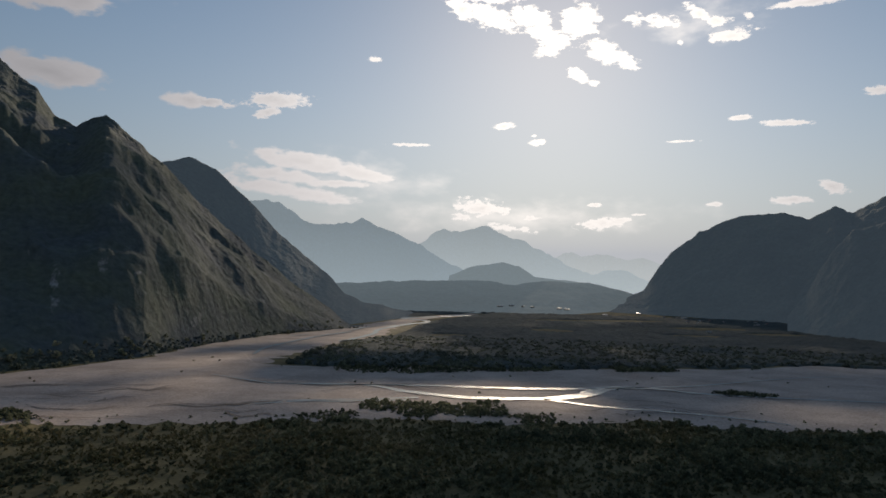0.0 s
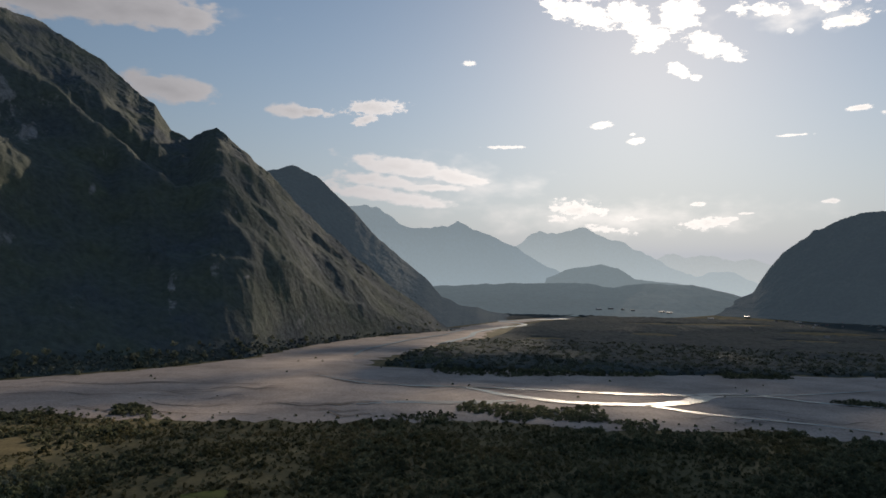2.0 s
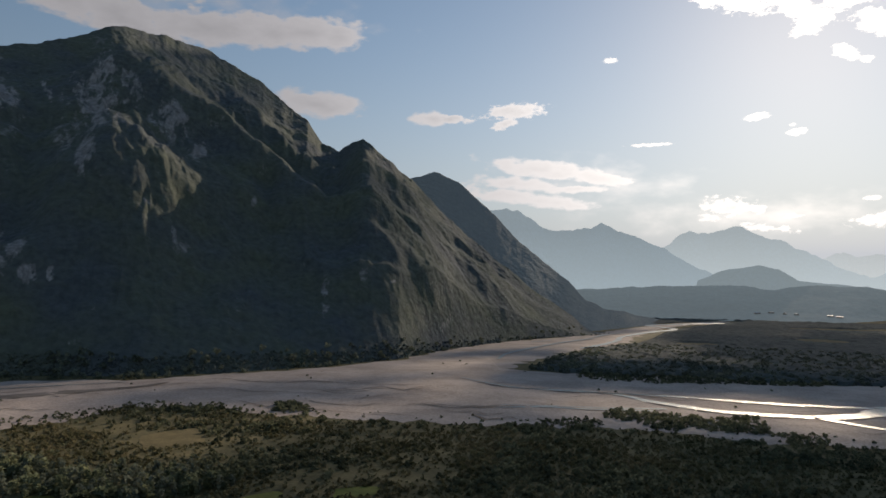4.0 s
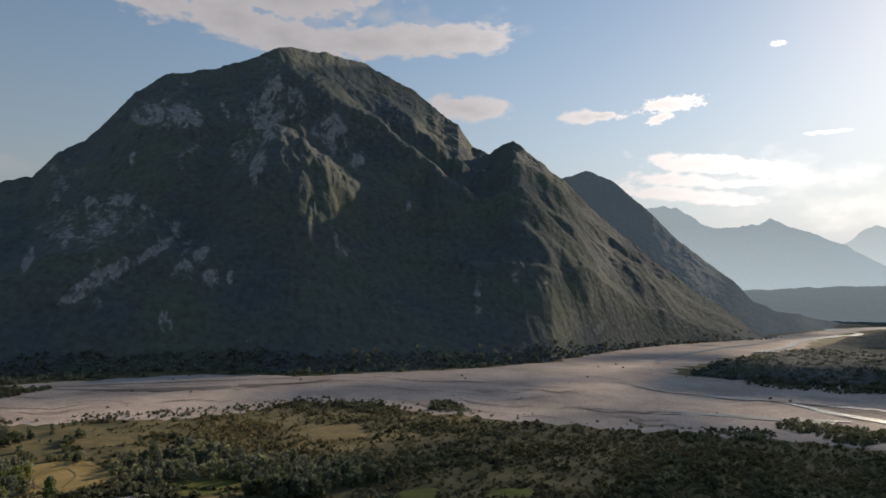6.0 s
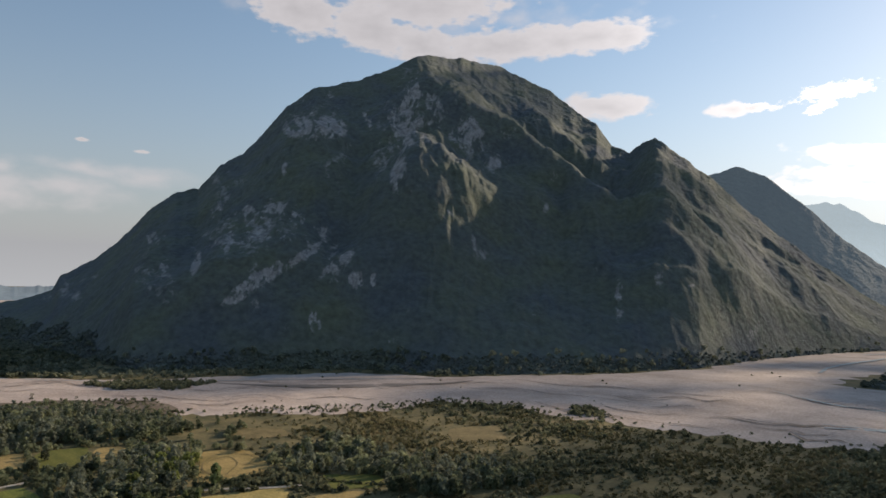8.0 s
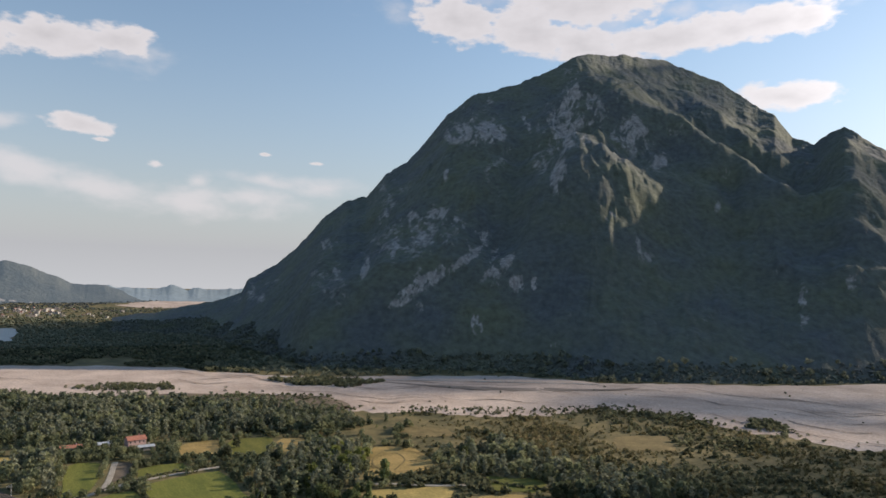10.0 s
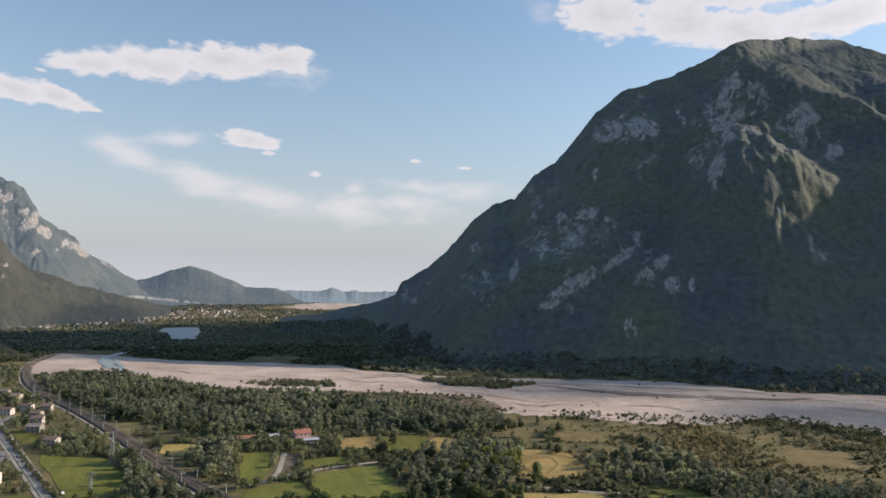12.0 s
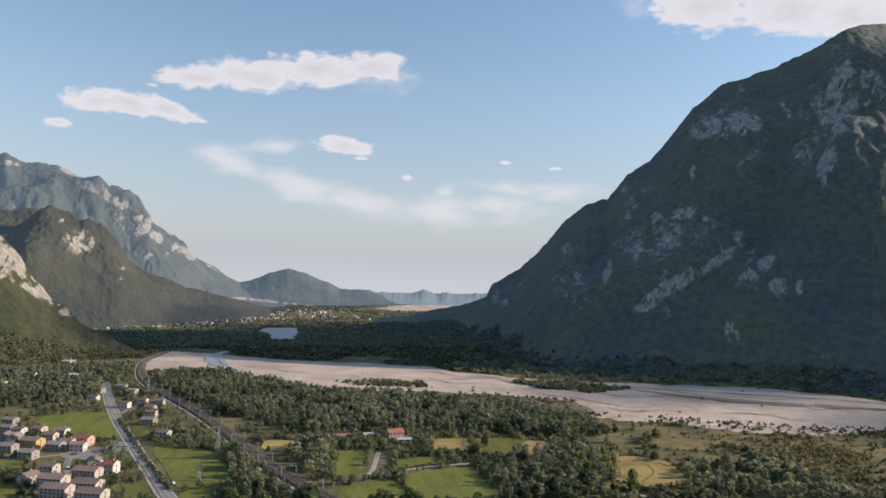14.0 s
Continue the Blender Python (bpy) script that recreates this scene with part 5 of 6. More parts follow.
def car(label, paint):
    """A small hatchback: body, cabin glass and four wheels."""
    ob = thing("car", label, "car", "cars")
    bm = bmesh.new()
    side = [(-2.1, 0.35), (2.1, 0.35), (2.15, 0.8), (1.2, 0.95), (0.6, 1.42), (-1.3, 1.45), (-1.95, 0.95), (-2.15, 0.8)]
    rows = [[bm.verts.new((x, y * (0.86 if z > 1 else 1), z)) for x, z in side] for y in (-0.85, 0.85)]
    bm.faces.new(rows[0]), bm.faces.new(rows[1][::-1])
    for i in range(len(side)):
        j = (i + 1) % len(side)
        bm.faces.new((rows[0][j], rows[0][i], rows[1][i], rows[1][j]))
    bmesh.ops.recalc_face_normals(bm, faces=bm.faces[:])
    part("body", bm, paint, ob)
    bm = bmesh.new()
    box(bm, -1.2, 0.75, -0.8, 0.8, 1.0, 1.36)
    part("windows", bm, PANE, ob)
    for x in (-1.3, 1.3):
        for y in (-0.78, 0.78):
            bm = bmesh.new()
            bmesh.ops.create_cone(bm, cap_ends=True, segments=10, radius1=0.32, radius2=0.32, depth=0.2, matrix=Matrix.Translation((x, y, 0.32)) @ Matrix.Rotation(math.pi / 2, 4, "X"))
            wheel = part("wheel", bm, BALLAST, ob)
            bm = bmesh.new()
            bmesh.ops.create_cone(bm, cap_ends=True, segments=10, radius1=0.2, radius2=0.2, depth=0.23, matrix=Matrix.Translation((x, y, 0.32)) @ Matrix.Rotation(math.pi / 2, 4, "X"))
            part("rim", bm, GALVANISED, wheel)
    return ob


CAR_WHITE = surface("white_car_paint", (0.70, 0.70, 0.70), (0.80, 0.80, 0.80), 0.5, 0.3, 0.0)
CAR_BLUE = surface("blue_car_paint", (0.05, 0.09, 0.18), (0.07, 0.12, 0.24), 0.5, 0.3, 0.0)
CAR_DARK = surface("dark_car_paint", (0.03, 0.03, 0.035), (0.05, 0.05, 0.055), 0.5, 0.3, 0.0)
_white, _blue, _dark = car("small white hatchback parked on tarmac", CAR_WHITE), car("small blue hatchback on the road", CAR_BLUE), car("small dark hatchback parked by houses", CAR_DARK)
_spots = [(-661, -125), (-537, -74), (-664, -133), (-680, -143), (-594, -160), (-547, -143), (-665, -138), (-1203, -275)]
for _i, (_x, _y) in enumerate(_spots):
    _src = (_blue, _white, _dark)[_i % 3]
    _m = pose(_x, _y, 0.43 if _i in (0, 7) else 0.26, 0, 0, 17 + 61 * (_i > 1) * _i)
    if _i < 3:
        _src.matrix_basis = _m
    else:
        copy_thing(_src, _m)

# ---- vegetation ----
_phi = (1 + 5 ** 0.5) / 2
ICO_V = np.array([(-1, _phi, 0), (1, _phi, 0), (-1, -_phi, 0), (1, -_phi, 0), (0, -1, _phi), (0, 1, _phi), (0, -1, -_phi), (0, 1, -_phi), (_phi, 0, -1), (_phi, 0, 1), (-_phi, 0, -1), (-_phi, 0, 1)]) / math.hypot(1, _phi)
ICO_F = np.array([(0, 11, 5), (0, 5, 1), (0, 1, 7), (0, 7, 10), (0, 10, 11), (1, 5, 9), (5, 11, 4), (11, 10, 2), (10, 7, 6), (7, 1, 8), (3, 9, 4), (3, 4, 2), (3, 2, 6), (3, 6, 8), (3, 8, 9), (4, 9, 5), (2, 4, 11), (6, 2, 10), (8, 6, 7), (9, 8, 1)])


def crown(lumps, wide, low, seed, lump=0.42):
    """A unit-high crown of uneven leaf clumps. wide: half width against height, low: where the leaves begin."""
    g = np.random.default_rng(seed)
    vs, fs = [], []
    for i in range(lumps):
        t = (i + g.random()) / lumps
        z = low + (1 - low) * (0.12 + 0.76 * t)
        reach = wide * math.sin(math.pi * min(1, 0.22 + 0.72 * t)) ** 0.7
        a = i * 2.4 + g.random()
        size = lump * wide * (0.75 + 0.6 * g.random()) * (1.15 - 0.45 * t) * (1.6 if lumps < 3 else 1)
        off = reach * (0.55 if lumps > 1 else 0) * (0.5 + 0.6 * g.random())
        n = len(ICO_V)
        turn = np.array(Euler(tuple(6.3 * g.random(3))).to_matrix())
        v = ICO_V @ turn * (1 + 0.42 * (g.random((n, 1)) - 0.5) * 2) * size * np.array([1.15, 1.15, 0.95])
        v = v + np.array([math.cos(a) * off, math.sin(a) * off, z])
        fs.append(ICO_F + n * len(vs))
        vs.append(v)
    return np.vstack(vs), np.vstack(fs)


def leafy(n, wide, low, seed, size):
    """A unit-high crown of loose leaf sprays: small bent quads set on uneven boughs."""
    g = np.random.default_rng(seed)
    boughs = max(4, n // 10)
    t = (np.arange(boughs) + g.random(boughs)) / boughs
    turn = np.arange(boughs) * 2.4 + g.random(boughs)
    reach = wide * np.sin(np.pi * np.clip(0.2 + 0.74 * t, 0, 1)) ** 0.7 * (0.45 + 0.3 * g.random(boughs))
    hub = np.stack([np.cos(turn) * reach, np.sin(turn) * reach, low + (1 - low) * (0.14 + 0.72 * t)], 1)
    own = np.arange(n) % boughs
    way = g.normal(0, 1, (n, 3))
    way /= np.linalg.norm(way, axis=1)[:, None]
    spread = wide * (0.34 + 0.22 * g.random(n))[:, None] * np.array([1, 1, 0.8])
    mid = hub[own] + way * spread
    nrm = way + 0.55 * g.normal(0, 1, (n, 3)) + np.array([0, 0, 0.35])
    nrm /= np.linalg.norm(nrm, axis=1)[:, None]
    side = np.cross(nrm, g.normal(0, 1, (n, 3)))
    side /= np.linalg.norm(side, axis=1)[:, None]
    rise_ = np.cross(nrm, side)
    k = size * (0.6 + 0.8 * g.random((n, 1)))
    v = np.stack([mid - side * k, mid - rise_ * k * 0.8 - nrm * k * 0.25, mid + side * k * 1.1, mid + rise_ * k * 0.8 + nrm * k * 0.2], 1).reshape(-1, 3)
    q = np.arange(n)[:, None] * 4
    return v, np.concatenate([q + np.array([0, 1, 2]), q + np.array([0, 2, 3])], 0)


def grow(name, x, y, z, tall, material, templates, label, category="woodland", squash=None):
    """Many plants in one mesh: templates scaled, turned and set down."""
    g = np.random.default_rng(len(x))
    which = g.integers(0, len(templates), len(x))
    V, F, T, n = [], [], [], 0
    shade = np.clip(0.5 + 0.45 * fbm(x / 60, y / 60, 3) + 0.28 * g.normal(0, 1, len(x)), 0, 1)
    for k, (tv, tf) in enumerate(templates):
        i = np.nonzero(which == k)[0]
        if not len(i):
            continue
        a = g.random(len(i)) * 2 * math.pi
        w = tall[i] * (0.8 + 0.45 * g.random(len(i)))
        c, s = np.cos(a)[:, None] * w[:, None], np.sin(a)[:, None] * w[:, None]
        vx = tv[None, :, 0] * c - tv[None, :, 1] * s + x[i][:, None]
        vy = tv[None, :, 0] * s + tv[None, :, 1] * c + y[i][:, None]
        vz = tv[None, :, 2] * tall[i][:, None] + z[i][:, None]
        V.append(np.stack([vx, vy, vz], -1).reshape(-1, 3))
        F.append((tf[None] + (np.arange(len(i)) * len(tv))[:, None, None] + n).reshape(-1, 3))
        T.append(np.repeat(shade[i], len(tv)))
        n += len(i) * len(tv)
    me = np_mesh(name, np.vstack(V), np.vstack(F), material, False)
    me.attributes.new("tint", "FLOAT", "POINT").data.foreach_set("value", np.concatenate(T).astype(np.float32))
    ob = new(name, me)
    return tagged(ob, label, category, kind="stuff")


ROUND = [leafy(n, w, 0.0, s, 0.092) for s, w, n in ((1, 0.42, 160), (2, 0.36, 145), (3, 0.48, 170), (4, 0.40, 150), (18, 0.33, 140), (20, 0.50, 170))]
TALL = [leafy(96, 0.2, 0.0, s, 0.066) for s in (5, 6, 7, 24)]
BUSH = [leafy(34, 0.72, -0.12, s, 0.27) for s in (8, 9, 10, 19)]
MID = [leafy(72, 0.42, 0.0, s, 0.13) for s in (41, 42, 43)]
BLOB = [crown(1, 0.55, -0.1, s, 0.75) for s in (14, 15, 16, 17)]

WOODS = [
    [(-1140, -200), (-1225, -156), (-1205, -92), (-1008, 22), (-927, 146), (-826, 270), (-745, 310), (-661, 323), (-649, 270), (-670, 219), (-686, 142), (-701, 33), (-769, -34), (-912, -108)],
    [(-456, 149), (-530, 162), (-581, 200), (-602, 251), (-575, 287), (-472, 231), (-446, 210)],
    [(-634, -46), (-601, -26), (-489, 24), (-470, 23), (-478, -23), (-542, -37)],
    [(-628, 1), (-657, 31), (-622, 42), (-528, 34), (-553, 18)],
    [(-529, 325), (-523, 388), (-399, 407), (-308, 425), (-336, 343), (-405, 316), (-495, 304)],
    [(-1429, -541), (-1760, -400), (-1317, -252), (-956, -216), (-933, -290), (-848, -318)],
]
OPEN = [p for _, _, p in FIELDS] + [[(-695, -152), (-681, -133), (-646, -124), (-652, -140)]]


def polar(x, y):
    return np.degrees(np.arctan2(-x, y)), np.hypot(x, y)


def clear_of(x, y, field_gap=0.0):
    ok = np.ones(len(x), bool)
    for p in OPEN:
        ok &= ~inside(p, x, y)
    ok &= line_distance(ROAD, x, y) > 11
    ok &= line_distance(RAIL, x, y) > 12
    for t in TRACKS + LANES:
        ok &= line_distance(t, x, y) > 4.5
    ok &= line_distance(ARM, x, y) > 9
    for hx, hy in HOUSES:
        ok &= (np.abs(x - hx) > 8) | (np.abs(y - hy) > 11)
    return ok


def jitter_grid(x0, x1, y0, y1, step, seed):
    g = np.random.default_rng(seed)
    x, y = (q.ravel() for q in np.meshgrid(np.arange(x0, x1, step), np.arange(y0, y1, step)))
    return x + (g.random(len(x)) - 0.5) * step * 0.95, y + (g.random(len(y)) - 0.5) * step * 0.95, g


# near side of the river
_x, _y, _g = jitter_grid(-1350, 620, -520, 1000, 4.5, 21)
_a, _rr = polar(_x, _y)
_k = (_a > -36) & (_a < 116) & (_rr > 400) & (_rr < near_bank(np.clip(_a, -70, 100)) - 6 + 500 * (_a > 101)) & (_rr < 1340)
_x, _y, _a, _rr = _x[_k], _y[_k], _a[_k], _rr[_k]
_k = clear_of(_x, _y)
_x, _y, _a, _rr = _x[_k], _y[_k], _a[_k], _rr[_k]
_wood = np.zeros(len(_x), bool)
for _p in WOODS:
    _wood |= inside(_p, _x, _y)
_wood &= fbm(_x / 30, _y / 30, 2) > -0.75
_scrub = (~_wood) & (_a < 60) & (_rr < 2000)
_farm = (~_wood) & (~_scrub)
_patch = fbm(_x / 55, _y / 55, 4)
_die = _g.random(len(_x))
_bank = near_bank(np.clip(_a, -70, 100)) - _rr
_hedge = np.full(len(_x), 1e9)
for _p in OPEN:
    _hedge = np.minimum(_hedge, line_distance(_p + _p[:1], _x, _y))
_village = (_x < -480) & (_y < -85) & (_rr < 1000)
_p_scrub = np.clip(np.interp(_a, [36, 42], [0.9, 0.52]) + np.interp(_a, [36, 42], [0.75, 1.1]) * _patch, 0.15, 0.98) * np.where(_bank < 60, 0.75, 1)
_p_farm = np.where(_hedge < 9, 0.62, np.clip(0.30 + 0.9 * _patch, 0.03, 0.8)) * np.where(_village, 0.7, 1)
_scrub &= _die < _p_scrub
_farm &= _die < _p_farm


def flat(n):
    return np.zeros(n)


def lot(mask):
    return _x[mask], _y[mask], flat(int(mask.sum()))


_far_m = _rr > 800
_w = _wood & (_g.random(len(_x)) < 0.46)
_tallness = 5.2 + 8.5 * _g.random(len(_x)) ** 1.5 + 2.5 * fbm(_x / 70, _y / 70, 2)
_poplar = _g.random(len(_x)) < 0.6
grow("riverside_wood", *lot(_w & ~_poplar & ~_far_m), _tallness[_w & ~_poplar & ~_far_m], LEAF, ROUND, "dense mixed green riverside wood in low sun")
grow("poplar_wood", *lot(_w & _poplar), 1.25 * _tallness[_w & _poplar], LEAF_GREY, TALL, "slender poplars rising from the riverside wood")
grow("distant_wood", *lot(_w & ~_poplar & _far_m), _tallness[_w & ~_poplar & _far_m], LEAF, MID, "dense green wood along the river")
_small = 1.0 + 2.2 * _g.random(len(_x)) ** 2.0 + 1.3 * np.clip(_patch, 0, 1)
_sdark = fbm(_x / 70 + 7, _y / 70, 3) + 0.3 * _g.normal(0, 1, len(_x)) > 0.05
grow("scrub", *lot(_scrub & ~_sdark), _small[_scrub & ~_sdark], LEAF_SCRUB, BUSH, "low olive-brown willow scrub on dry meadow", "scrub")
grow("dark_scrub", *lot(_scrub & _sdark), 1.5 * _small[_scrub & _sdark], LEAF_DARK, BUSH, "taller dark green willow scrub", "scrub")

# the nearest farmland trees stand singly
_idx = np.nonzero(_farm & (_rr < 760) & (_x < -420))[0]
_idx = _idx[np.argsort(_rr[_idx])][:280]
_solo = np.zeros(len(_x), bool)
_solo[_idx] = True
_rest = _farm & ~_solo
grow("hedges", *lot(_rest & (_rr < 690)), 0.56 * _tallness[_rest & (_rr < 690)], LEAF, ROUND, "green hedges and small trees between fields", "hedge")
grow("far_hedges", *lot(_rest & (_rr >= 690)), 0.56 * _tallness[_rest & (_rr >= 690)], LEAF, MID, "green hedges and small trees far off between fields", "hedge")


def tree_thing(kind, seed):
    label, lumps, wide, low = {"round": ("broad green deciduous tree at a field edge", 18, 0.42, 0.1), "tall": ("slender upright dark green tree", 11, 0.2, 0.06), "bushy": ("low spreading green bush at a field edge", 9, 0.55, -0.02)}[kind]
    ob = thing("tree", label, "tree", "farmland trees")
    v, f = leafy(lumps * 14, wide, low, seed, 0.085 if kind != "bushy" else 0.13)
    c = new("crown", np_mesh("crown", v, f, LEAF_TREE, False))
    c.parent = ob
    bm = bmesh.new()
    bmesh.ops.create_cone(bm, cap_ends=False, segments=6, radius1=0.028, radius2=0.012, depth=0.55, matrix=Matrix.Translation((0, 0, 0.25)))
    limbs = []
    for i in range(3):
        bm2 = bmesh.new()
        q = Euler((0.7, 0, i * 2.1)).to_matrix().to_4x4()
        bmesh.ops.create_cone(bm2, cap_ends=False, segments=5, radius1=0.011, radius2=0.004, depth=0.3, matrix=Matrix.Translation((0, 0, 0.38)) @ q @ Matrix.Translation((0, 0, 0.13)))
        limbs.append(bm2)
    trunk = part("trunk", bm, BARK, ob)
    for b in limbs:
        part("limb", b, BARK, trunk)
    return ob


_trees = [tree_thing("round", s) for s in (31, 32, 33)] + [tree_thing("tall", 34), tree_thing("bushy", 35), tree_thing("bushy", 36)]
for _n, _i in enumerate(_idx):
    _h = float(_tallness[_i]) * (0.56 if _n % 3 else 0.8)
    _t = _trees[_n % 6]
    _m = pose(_x[_i], _y[_i], 0, 0, 0, 47.0 * _n)
    _ob = _t if _n < 6 else copy_thing(_t, _m)
    if _n < 6:
        _ob.matrix_basis = _m
    _ob.scale = (_h, _h, _h)

LEAF_BRIGHT = surface("bright_leaves", (0.130, 0.165, 0.045), (0.205, 0.235, 0.070), 0.2, 0.85, 0.7, 6, vary=0.25, island=0.2, reach=0.4, thin=0.45)


def special_trees(label, spots, kind, seed, material, tall, group):
    """A few trees of one kind at known places."""
    first = tree_thing(kind, seed)
    first.children[0].data.materials[0] = material
    tagged(first, label, group=group)
    g = np.random.default_rng(seed)
    for n, (x, y) in enumerate(spots):
        m = pose(x, y, 0, 0, 0, 71.0 * n)
        ob = copy_thing(first, m) if n else first
        ob.matrix_basis = m
        h = tall * (0.8 + 0.4 * g.random())
        ob.scale = (h, h, h)


special_trees("bright yellow-green leafy tree beside the golden field", [(-552, 231), (-527, 227), (-545, 240), (-516, 234), (-533, 247), (-507, 239), (-534, 257), (-536, 264), (-568, 254), (-507, 215), (-497, 201), (-474, 189), (-512, 248), (-489, 225)], "round", 71, LEAF_BRIGHT, 10.5, "bright field trees")
special_trees("slender dark poplar standing alone at a field edge", [(-464, 244), (-490, 333), (-582, 242)], "tall", 72, LEAF_TREE, 16.0, "lone poplars")
special_trees("dark rounded tree standing alone on a meadow", [(-624, 181), (-549, 309), (-561, 193), (-590, 163)], "round", 73, LEAF_DARK, 8.5, "lone meadow trees")

TOWN = [(-2652, -560), (-2871, -372), (-3030, -194), (-3253, -62), (-3416, 146), (-3462, 256)]
# islands and far banks of the river bed
ISLANDS = [
    ([(-1059, 350), (-1038, 431), (-961, 506), (-934, 431), (-974, 369)], 0.75, 5.0), ([(-1076, 82), (-1105, 137), (-1077, 213), (-1039, 201), (-1035, 112)], 0.5, 3.5),
    ([(-127, 812), (-108, 872), (-51, 847), (52, 867), (53, 781), (-58, 765)], 0.6, 4.0), ([(-225, 1208), (-116, 1249), (24, 1244), (173, 1285), (160, 1222), (-87, 1140), (-198, 1140)], 0.45, 4.0),
    ([(354, 1002), (393, 1024), (440, 990), (422, 963), (365, 973)], 0.8, 3.5), ([(-486, 721), (-462, 742), (-430, 696), (-457, 673)], 0.9, 4.5),
]
ISLANDS += [
    ([(-473, 714), (-448, 728), (-422, 691), (-448, 678)], 0.5, 3.5), ([(54, 791), (110, 789), (101, 743), (53, 736)], 0.6, 3.5),
    ([(-747, 409), (-665, 559), (-649, 656), (-557, 694), (-457, 673), (-442, 639), (-582, 590), (-626, 527), (-675, 431)], 0.3, 2.6), ([(282, 1318), (399, 1325), (371, 1249), (268, 1228)], 0.6, 4.0),
    ([(-1073, 132), (-1066, 216), (-1007, 208), (-1025, 133)], 0.6, 3.5), ([(-173, 758), (-123, 790), (-102, 736), (-158, 719)], 0.6, 3.5), ([(-957, 104), (-888, 369), (-753, 355), (-818, 267), (-903, 142)], 0.5, 2.6),
]
_vx, _vy, _vh = [], [], []
for _n, (_poly, _dens, _h) in enumerate(ISLANDS):
    _q = np.array(_poly)
    _ix, _iy, _ig = jitter_grid(_q[:, 0].min() - 5, _q[:, 0].max() + 5, _q[:, 1].min() - 5, _q[:, 1].max() + 5, 4.8, 50 + _n)
    _keep = inside(_poly, _ix + 7 * fbm(_ix / 20, _iy / 20, 2), _iy + 7 * fbm(_ix / 20 + 9, _iy / 20, 2)) & (_ig.random(len(_ix)) < _dens)
    _vx.append(_ix[_keep]), _vy.append(_iy[_keep]), _vh.append(_h * (0.5 + 0.8 * _ig.random(int(_keep.sum()))))
_ix, _iy, _ig = jitter_grid(-1150, 560, 250, 1700, 14, 77)
_a, _rr = polar(_ix, _iy)
_keep = (_a > -34) & (_a < 75) & (_rr > near_bank(_a) - 4) & (_rr < far_bank(_a)) & (_ig.random(len(_ix)) < np.where(_rr < near_bank(_a) + 45, 0.32, 0.012))
_vx.append(_ix[_keep]), _vy.append(_iy[_keep]), _vh.append(1.2 + 2.0 * _ig.random(int(_keep.sum())))
_vx, _vy, _vh = np.concatenate(_vx), np.concatenate(_vy), np.concatenate(_vh)
grow("island_scrub", _vx, _vy, np.full(len(_vx), 0.4), _vh, LEAF_DARK, BUSH, "dark willow scrub on gravel islands", "scrub")


def ring_scatter(n, a0, a1, r0, r1, seed):
    """Points evenly dense as seen from the valley air."""
    g = np.random.default_rng(seed)
    a = a0 + (a1 - a0) * g.random(n)
    r = r0 * (r1 / r0) ** g.random(n)
    x, y = place(a, r)
    return a, r, x, y, g


_a, _rr, _x2, _y2, _g2 = ring_scatter(5200, 8, 76, 1090, 2600, 5)
_off = _rr - far_bank(_a)
UPPER = [(-508, 1106), (-455, 1158), (-464, 1448), (-427, 1779), (-350, 2001), (-285, 2576), (-166, 3044), (60, 3365)]
_keep = (_off > 4) & (_rr < along(MAIN_FOOT, _a) + 40) & (_g2.random(len(_a)) < 0.85) & ((line_distance(UPPER, _x2, _y2) > 185) | (_rr > along(MAIN_FOOT, _a) - 25))
grow("mountain_foot_wood", _x2[_keep], _y2[_keep], np.maximum(0, (_rr - along(MAIN_FOOT, _a))[_keep] * 0.8), 4.0 + 6.0 * _g2.random(int(_keep.sum())) ** 1.5, LEAF_GREY, BUSH, "grey-green trees along the foot of the mountain")



def flood_open(a, r, x, y):
    """Clearings, gravel and river reaches in the floodplain forest."""
    edge = along(FAR, a) + 8 + 25 * fbm(a * 0.8, a * 0, 3)
    clear = np.minimum(r - edge, line_distance(UPPER, x, y) - np.interp(r, [1200, 2200, 3000, 3400], [150, 150, 90, 60]))
    for u, v, ru, rv in CLEARINGS:
        clear = np.minimum(clear, 60 * (np.hypot((x - u) / ru, (y - v) / rv) - 1))
    return clear


# clearings: middle and half widths
CLEARINGS = [(311, 2440, 75, 95), (760, 2300, 110, 60), (930, 2700, 150, 90), (420, 3050, 160, 60), (700, 3080, 180, 70), (-40, 2080, 60, 70), (1080, 2450, 120, 60)]
_A, _R = np.meshgrid(np.arange(-36, 17.6, 0.14), np.geomspace(1225, 3440, 310), indexing="ij")
_x2, _y2 = place(_A, _R)
_open = flood_open(_A, _R, _x2, _y2)
_lump = fbm(_x2 / 17, _y2 / 17, 3)
_z = rise(_R) + np.clip(_open / 12, -1, 1) * 4 + np.where(_open > 0, 2.4 * _lump + 1.6 * fbm(_x2 / 8, _y2 / 8, 2) + 1.6 * fbm(_x2 / 150, _y2 / 150, 3), 0)
_canopy = new("floodplain_forest", np_mesh("floodplain_forest", np.stack([_x2, _y2, _z], -1).reshape(-1, 3), grid_faces(*_A.shape)[:, ::-1], HAZY_CANOPY))
tagged(_canopy, "dark closed canopy of the floodplain forest up the valley", "woodland", kind="stuff")
_a, _rr, _x2, _y2, _g2 = ring_scatter(13000, -36, 17.5, 1230, 3600, 6)
_keep = flood_open(_a, _rr, _x2, _y2) > -3
_size = (4.0 + 4.6 * _g2.random(len(_x2)) ** 1.6) * np.clip(_rr / 1900, 1, 1.3)
_keep &= _rr < 1950
